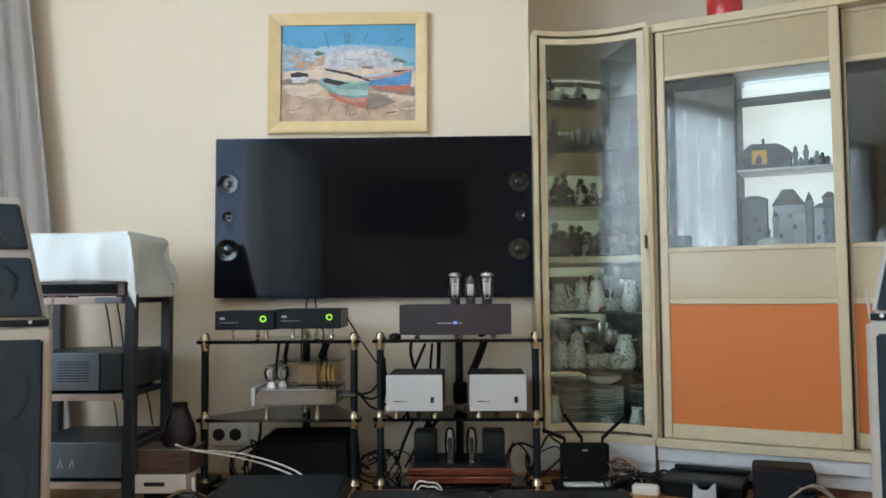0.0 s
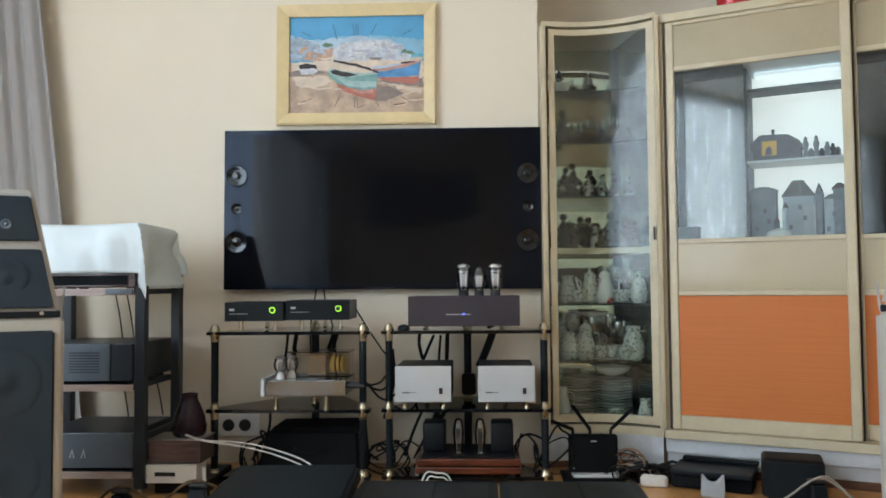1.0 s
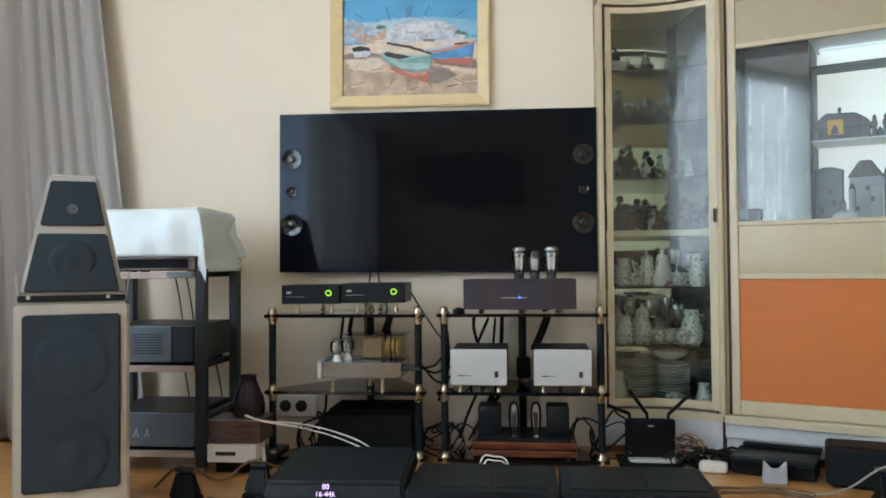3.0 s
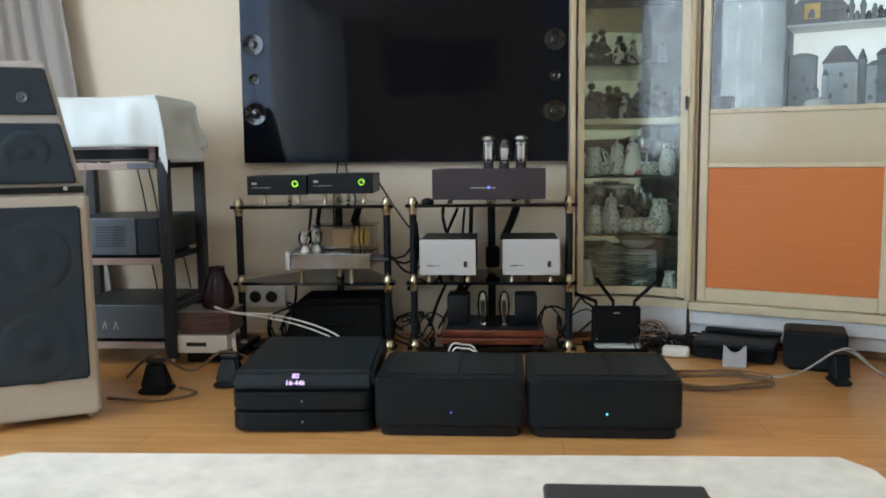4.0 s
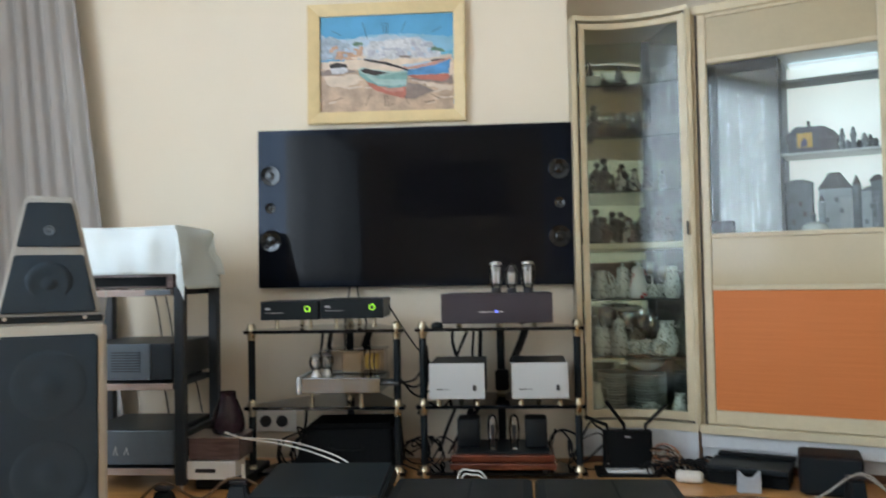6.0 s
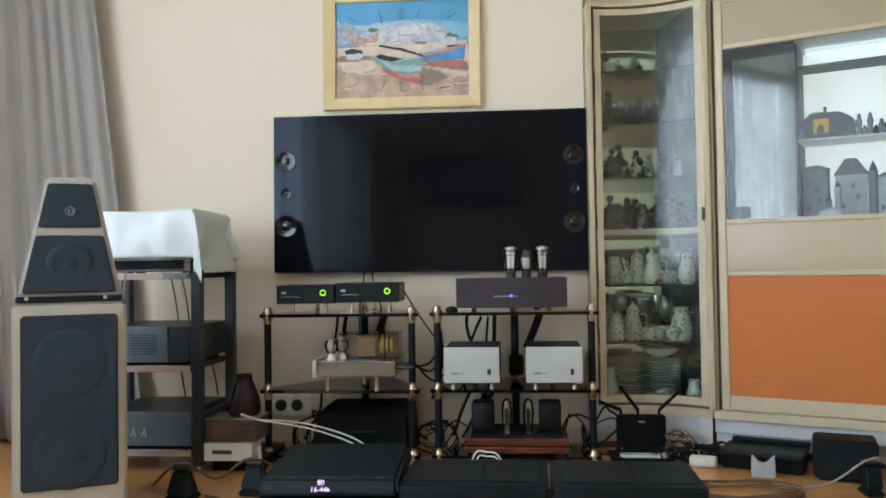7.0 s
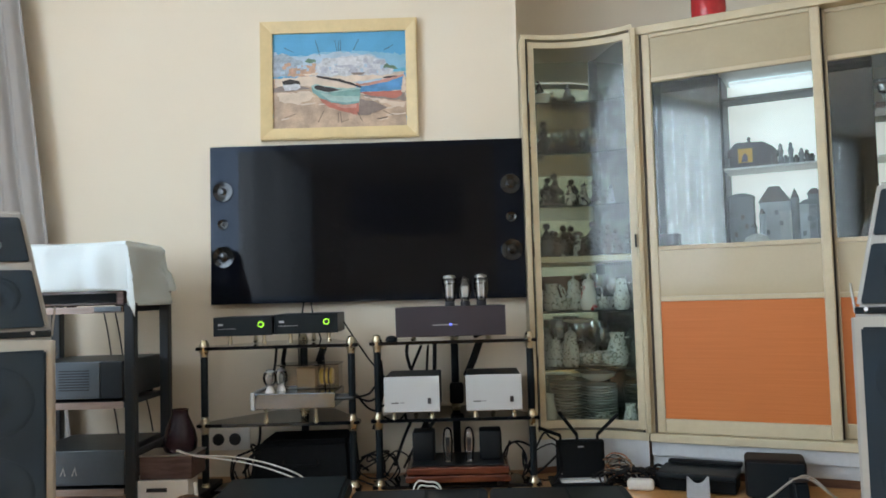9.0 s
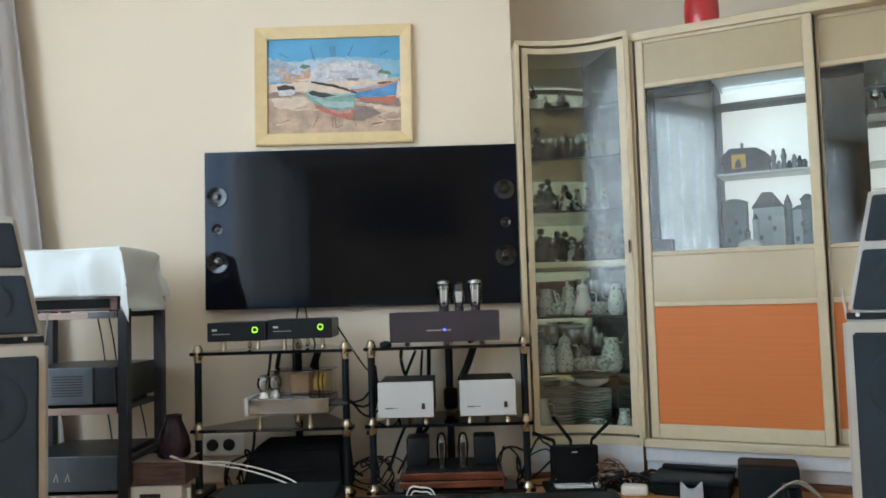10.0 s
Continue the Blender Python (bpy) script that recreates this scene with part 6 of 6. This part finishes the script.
def figure(s, d, z, h, material, label):
    p = spot_on(s, d)
    t = tagged(new("figurine"), label, "figurine", "figurines")
    bm = bmesh.new()
    rr = random.Random(int(s * 1000 + h * 7777))
    lathe([(h * 0.32, 0.0005), (h * 0.33, h * 0.06), (h * 0.2, h * 0.1), (h * rr.uniform(.1, .3), h * 0.3), (h * rr.uniform(.08, .2), h * rr.uniform(0.45, 0.55)), (h * 0.03, h * 0.7)], 12, bm)
    for k in range(8):
        a, e, q = rr.uniform(0, 6.28), rr.uniform(0.02, 0.26) * (1 - k / 9), rr.uniform(0.7, 1.3)
        tilt = pose(0, 0, 0, rr.uniform(-35, 35), rr.uniform(-35, 35))
        lathe([(h * 0.03, 0), (h * 0.09 * q, h * 0.05), (h * 0.125 * q, h * 0.12), (h * 0.10 * q, h * 0.19), (h * 0.03, h * 0.24)], 9, bm, (h * e * math.cos(a), h * e * math.sin(a), h * (0.1 + 0.065 * k)), tilt)
    lathe([(h * 0.02, 0), (h * 0.09, h * 0.04), (h * 0.115, h * 0.10), (h * 0.09, h * 0.17), (h * 0.02, h * 0.21)], 10, bm, (h * rr.uniform(-0.06, 0.06), h * rr.uniform(-0.06, 0.06), h * 0.78))
    me = bpy.data.meshes.new("figurine")
    bm.to_mesh(me)
    bm.free()
    for pl in me.polygons:
        pl.use_smooth = True
    me.materials.append(material)
    t2 = new("figurine", me)
    tagged(t2, label, "figurine", "figurines")
    bpy.data.objects.remove(t)
    t2.matrix_basis = pose(p.x, p.y, z, 0, 0, rr.uniform(0, 360))
    return t2


def bowl(s, d, z, r, h, material, label):
    p = spot_on(s, d)
    t = thing("bowl", label, "bowl", pose(p.x, p.y, z))
    part("body", lathe([(r * 0.4, 0.0005), (r * 0.45, h * 0.08), (r * 0.85, h * 0.5), (r, h), (r * 0.96, h), (r * 0.78, h * 0.5), (0.001, h * 0.12)], 26), material, t, smooth=True)
    return t


FLB = VBOT + 0.001
plates(0.34, 0.35, FLB + 0.035, 12, 0.082)
bowl(0.34, 0.35, FLB, 0.09, 0.034, M_PLAIN, "shallow white china dish under plates")
plates(0.72, 0.45, FLB, 14, 0.088)
bowl(0.72, 0.45, FLB + 0.193, 0.085, 0.04, M_PLAIN, "white china bowl on a stack of plates")
bowl(0.28, 0.0, FLB, 0.07, 0.02, M_PLAIN, "flat white china dish")
jug(0.86, 0.0, FLB, 0.035, 0.11, M_CHINA, "white flowered china mug")
for s, d, h, l in ((0.2, 0.2, 0.12, False), (0.36, 0.15, 0.14, True), (0.84, 0.2, 0.15, False), (0.2, 0.75, 0.16, False)):
    jug(s, d, 0.539, 0.043 if h < 0.15 else 0.05, h, M_CHINA, "white china pot with dark painted flowers", l)
for s, d in ((0.5, 0.1), (0.62, 0.2), (0.7, 0.02), (0.5, 0.6), (0.66, 0.7)):
    cup(s, d, 0.539, M_CHINA)
bowl(0.5, 0.85, 0.539, 0.075, 0.07, M_PLAIN, "white china bowl at the back")
for s, d, m_ in ((0.2, 0.25, M_CHINA), (0.42, 0.2, M_CHINA), (0.56, 0.15, M_CHINAR)):
    jug(s, d, 0.79, 0.042, 0.125, m_, "white china pot with painted flowers", s > 0.4)
for s, d in ((0.3, 0.05), (0.7, 0.15), (0.8, 0.3), (0.68, 0.7)):
    cup(s, d, 0.79, M_CHINA)
bowl(0.42, 0.8, 0.79, 0.10, 0.16, M_TERRA, "wide brown pottery bowl")
jug(0.86, 0.1, 0.79, 0.036, 0.14, M_CHINA, "white china jug with painted flowers")
for s, d, h, m_, l in ((0.16, 0.2, 0.16, M_FIG, "dark standing bronze-brown figurine"), (0.27, 0.15, 0.12, M_FIGB, "small brown pottery figurine"), (0.36, 0.3, 0.15, M_FIG, "dark standing bronze-brown figurine"), (0.62, 0.15, 0.16, M_FIG, "dark standing bronze-brown figurine"), (0.74, 0.3, 0.13, M_FIG, "small dark glazed figurine"), (0.5, 0.05, 0.08, M_FIGB, "small brown pottery figurine")):
    figure(s, d, 1.035, h, m_, l)
for s, d, h, m_, l in ((0.18, 0.15, 0.14, M_FIG, "dark ornate glazed figurine"), (0.42, 0.2, 0.11, M_FIGW, "small slate-grey glazed figurine"), (0.55, 0.15, 0.10, M_FIGW, "small slate-grey glazed figurine"), (0.68, 0.2, 0.12, M_FIG, "dark glazed standing figurine"), (0.8, 0.1, 0.09, M_SLATE, "small pale-grey glazed figurine")):
    figure(s, d, 1.263, h, m_, l)
for s, d, r in ((0.25, 0.2, 0.05), (0.45, 0.15, 0.055), (0.66, 0.15, 0.05), (0.35, 0.7, 0.06)):
    bowl(s, d, 1.501, r, 0.06, M_CRYST, "clear cut crystal bowl")
for s, d, h in ((0.18, 0.3, 0.14), (0.55, 0.6, 0.15), (0.78, 0.2, 0.12)):
    figure(s, d, 1.501, h, M_CRYST, "small clear crystal figure")
bowl(0.38, 0.15, 1.733, 0.06, 0.03, M_CRYST, "clear cut crystal dish")
figure(0.42, 0.15, 1.764, 0.07, M_SLATE, "small grey bird figure on a dish")
for s in (0.3, 0.5, 0.75):
    figure(s, 0.4, 1.733, 0.09, M_CRYST, "small clear crystal figure")
bowl(0.16, 0.15, 1.733, 0.04, 0.05, M_PLAIN, "small white china bowl")

for s, d in ((0.28, 0.55), (0.4, 0.5), (0.56, 0.45), (0.8, 0.55)):
    cup(s, d, 0.79, M_CHINA)
for s, d in ((0.3, 0.45), (0.44, 0.4), (0.78, 0.5), (0.6, 0.5)):
    cup(s, d, 0.539, M_CHINAR if s > 0.7 else M_CHINA)
plates(0.86, 0.35, 0.539, 5, 0.05, "small stack of white china saucers")
for s, d, h in ((0.24, 0.5, 0.13), (0.46, 0.5, 0.15), (0.58, 0.45, 0.12), (0.86, 0.15, 0.12)):
    figure(s, d, 1.035, h, M_FIG if s < 0.5 else M_FIGB, "dark glazed figurine in the second row")
for s, d, h in ((0.28, 0.4, 0.12), (0.5, 0.45, 0.14), (0.66, 0.5, 0.12)):
    figure(s, d, 1.263, h, M_FIGW if s > 0.6 else M_FIG, "dark glazed figurine in the second row")
for s, d in ((0.3, 0.4), (0.56, 0.3), (0.75, 0.4)):
    jug(s, d, 1.501, 0.03, 0.1, M_CRYST, "clear cut crystal jug")


def goblet(s, d, z, h, label):
    p = spot_on(s, d)
    t = thing("stem_glass", label, "wine glass", pose(p.x, p.y, z), "stem glasses")
    r = h * 0.24
    part("foot", lathe([(r * 0.95, 0.0005), (r * 0.9, 0.003), (r * 0.12, 0.007), (r * 0.1, h * 0.45), (r * 0.2, h * 0.47)], 18), M_CRYST, t, smooth=True)
    part("cup", lathe([(r * 0.15, h * 0.475), (r * 0.8, h * 0.6), (r, h * 0.78), (r * 0.85, h), (r * 0.8, h), (r * 0.94, h * 0.78), (r * 0.72, h * 0.61), (0.001, h * 0.5)], 18), M_CRYST, t, smooth=True)
    return t


for s, d, h in ((0.3, 0.25, 0.11), (0.44, 0.3, 0.12), (0.58, 0.2, 0.11), (0.7, 0.35, 0.13), (0.5, 0.5, 0.13)):
    goblet(s, d, 1.501, h, "clear stem glass among crystal bowls")
for s, d, h in ((0.48, 0.35, 0.19), (0.56, 0.55, 0.21), (0.68, 0.4, 0.2), (0.3, 0.6, 0.2), (0.74, 0.3, 0.17)):
    goblet(s, d, 0.539, h, "tall clear stem glass behind the china pots")
for s, d, h in ((0.72, 0.3, 0.16), (0.8, 0.12, 0.14), (0.66, 0.45, 0.17)):
    goblet(s, d, 0.79, h, "clear stem glass beside the china jugs")


def standing_plate(s, d, z, r, material, label):
    """A plate propped upright, leaning back a little."""
    p = spot_on(s, d)
    t = thing("display_plate", label, "plate", pose(p.x, p.y, z + r + 0.0005, 100, 0, 0), "propped plates")
    part("plate", lathe([(r * 0.55, 0), (r * 0.6, 0.004), (r, 0.014), (r * 0.99, 0.016), (r * 0.58, 0.007), (0.001, 0.006)], 28), material, t, smooth=True)
    return t


standing_plate(0.24, 0.8, 0.539, 0.085, M_PLAIN, "plain white china plate propped upright")
standing_plate(0.62, 0.85, 0.539, 0.09, M_CHINA, "flowered china plate propped upright")
standing_plate(0.34, 0.85, 0.79, 0.075, M_CHINA, "flowered china plate propped upright")
bowl(0.48, 0.35, 0.7292, 0.075, 0.02, M_PLAIN, "shallow white china dish on a stem glass")
jug(0.12, 0.1, FLB, 0.04, 0.15, M_PLAIN, "tall plain white china jug")
cup(0.6, 0.0, FLB, M_CHINA)
figure(0.5, 0.25, 1.035, 0.11, M_FIGW, "small pale glazed figurine")
figure(0.86, 0.35, 1.035, 0.15, M_FIGB, "brown glazed standing figurine")
figure(0.24, 0.12, 1.263, 0.16, M_FIG, "dark ornate glazed figurine")
figure(0.16, 0.1, 1.501, 0.16, M_FIG, "slender dark figurine on the crystal shelf")
figure(0.14, 0.15, 1.785, 0.07, M_FIG, "dark lumpy figurine in a bowl")
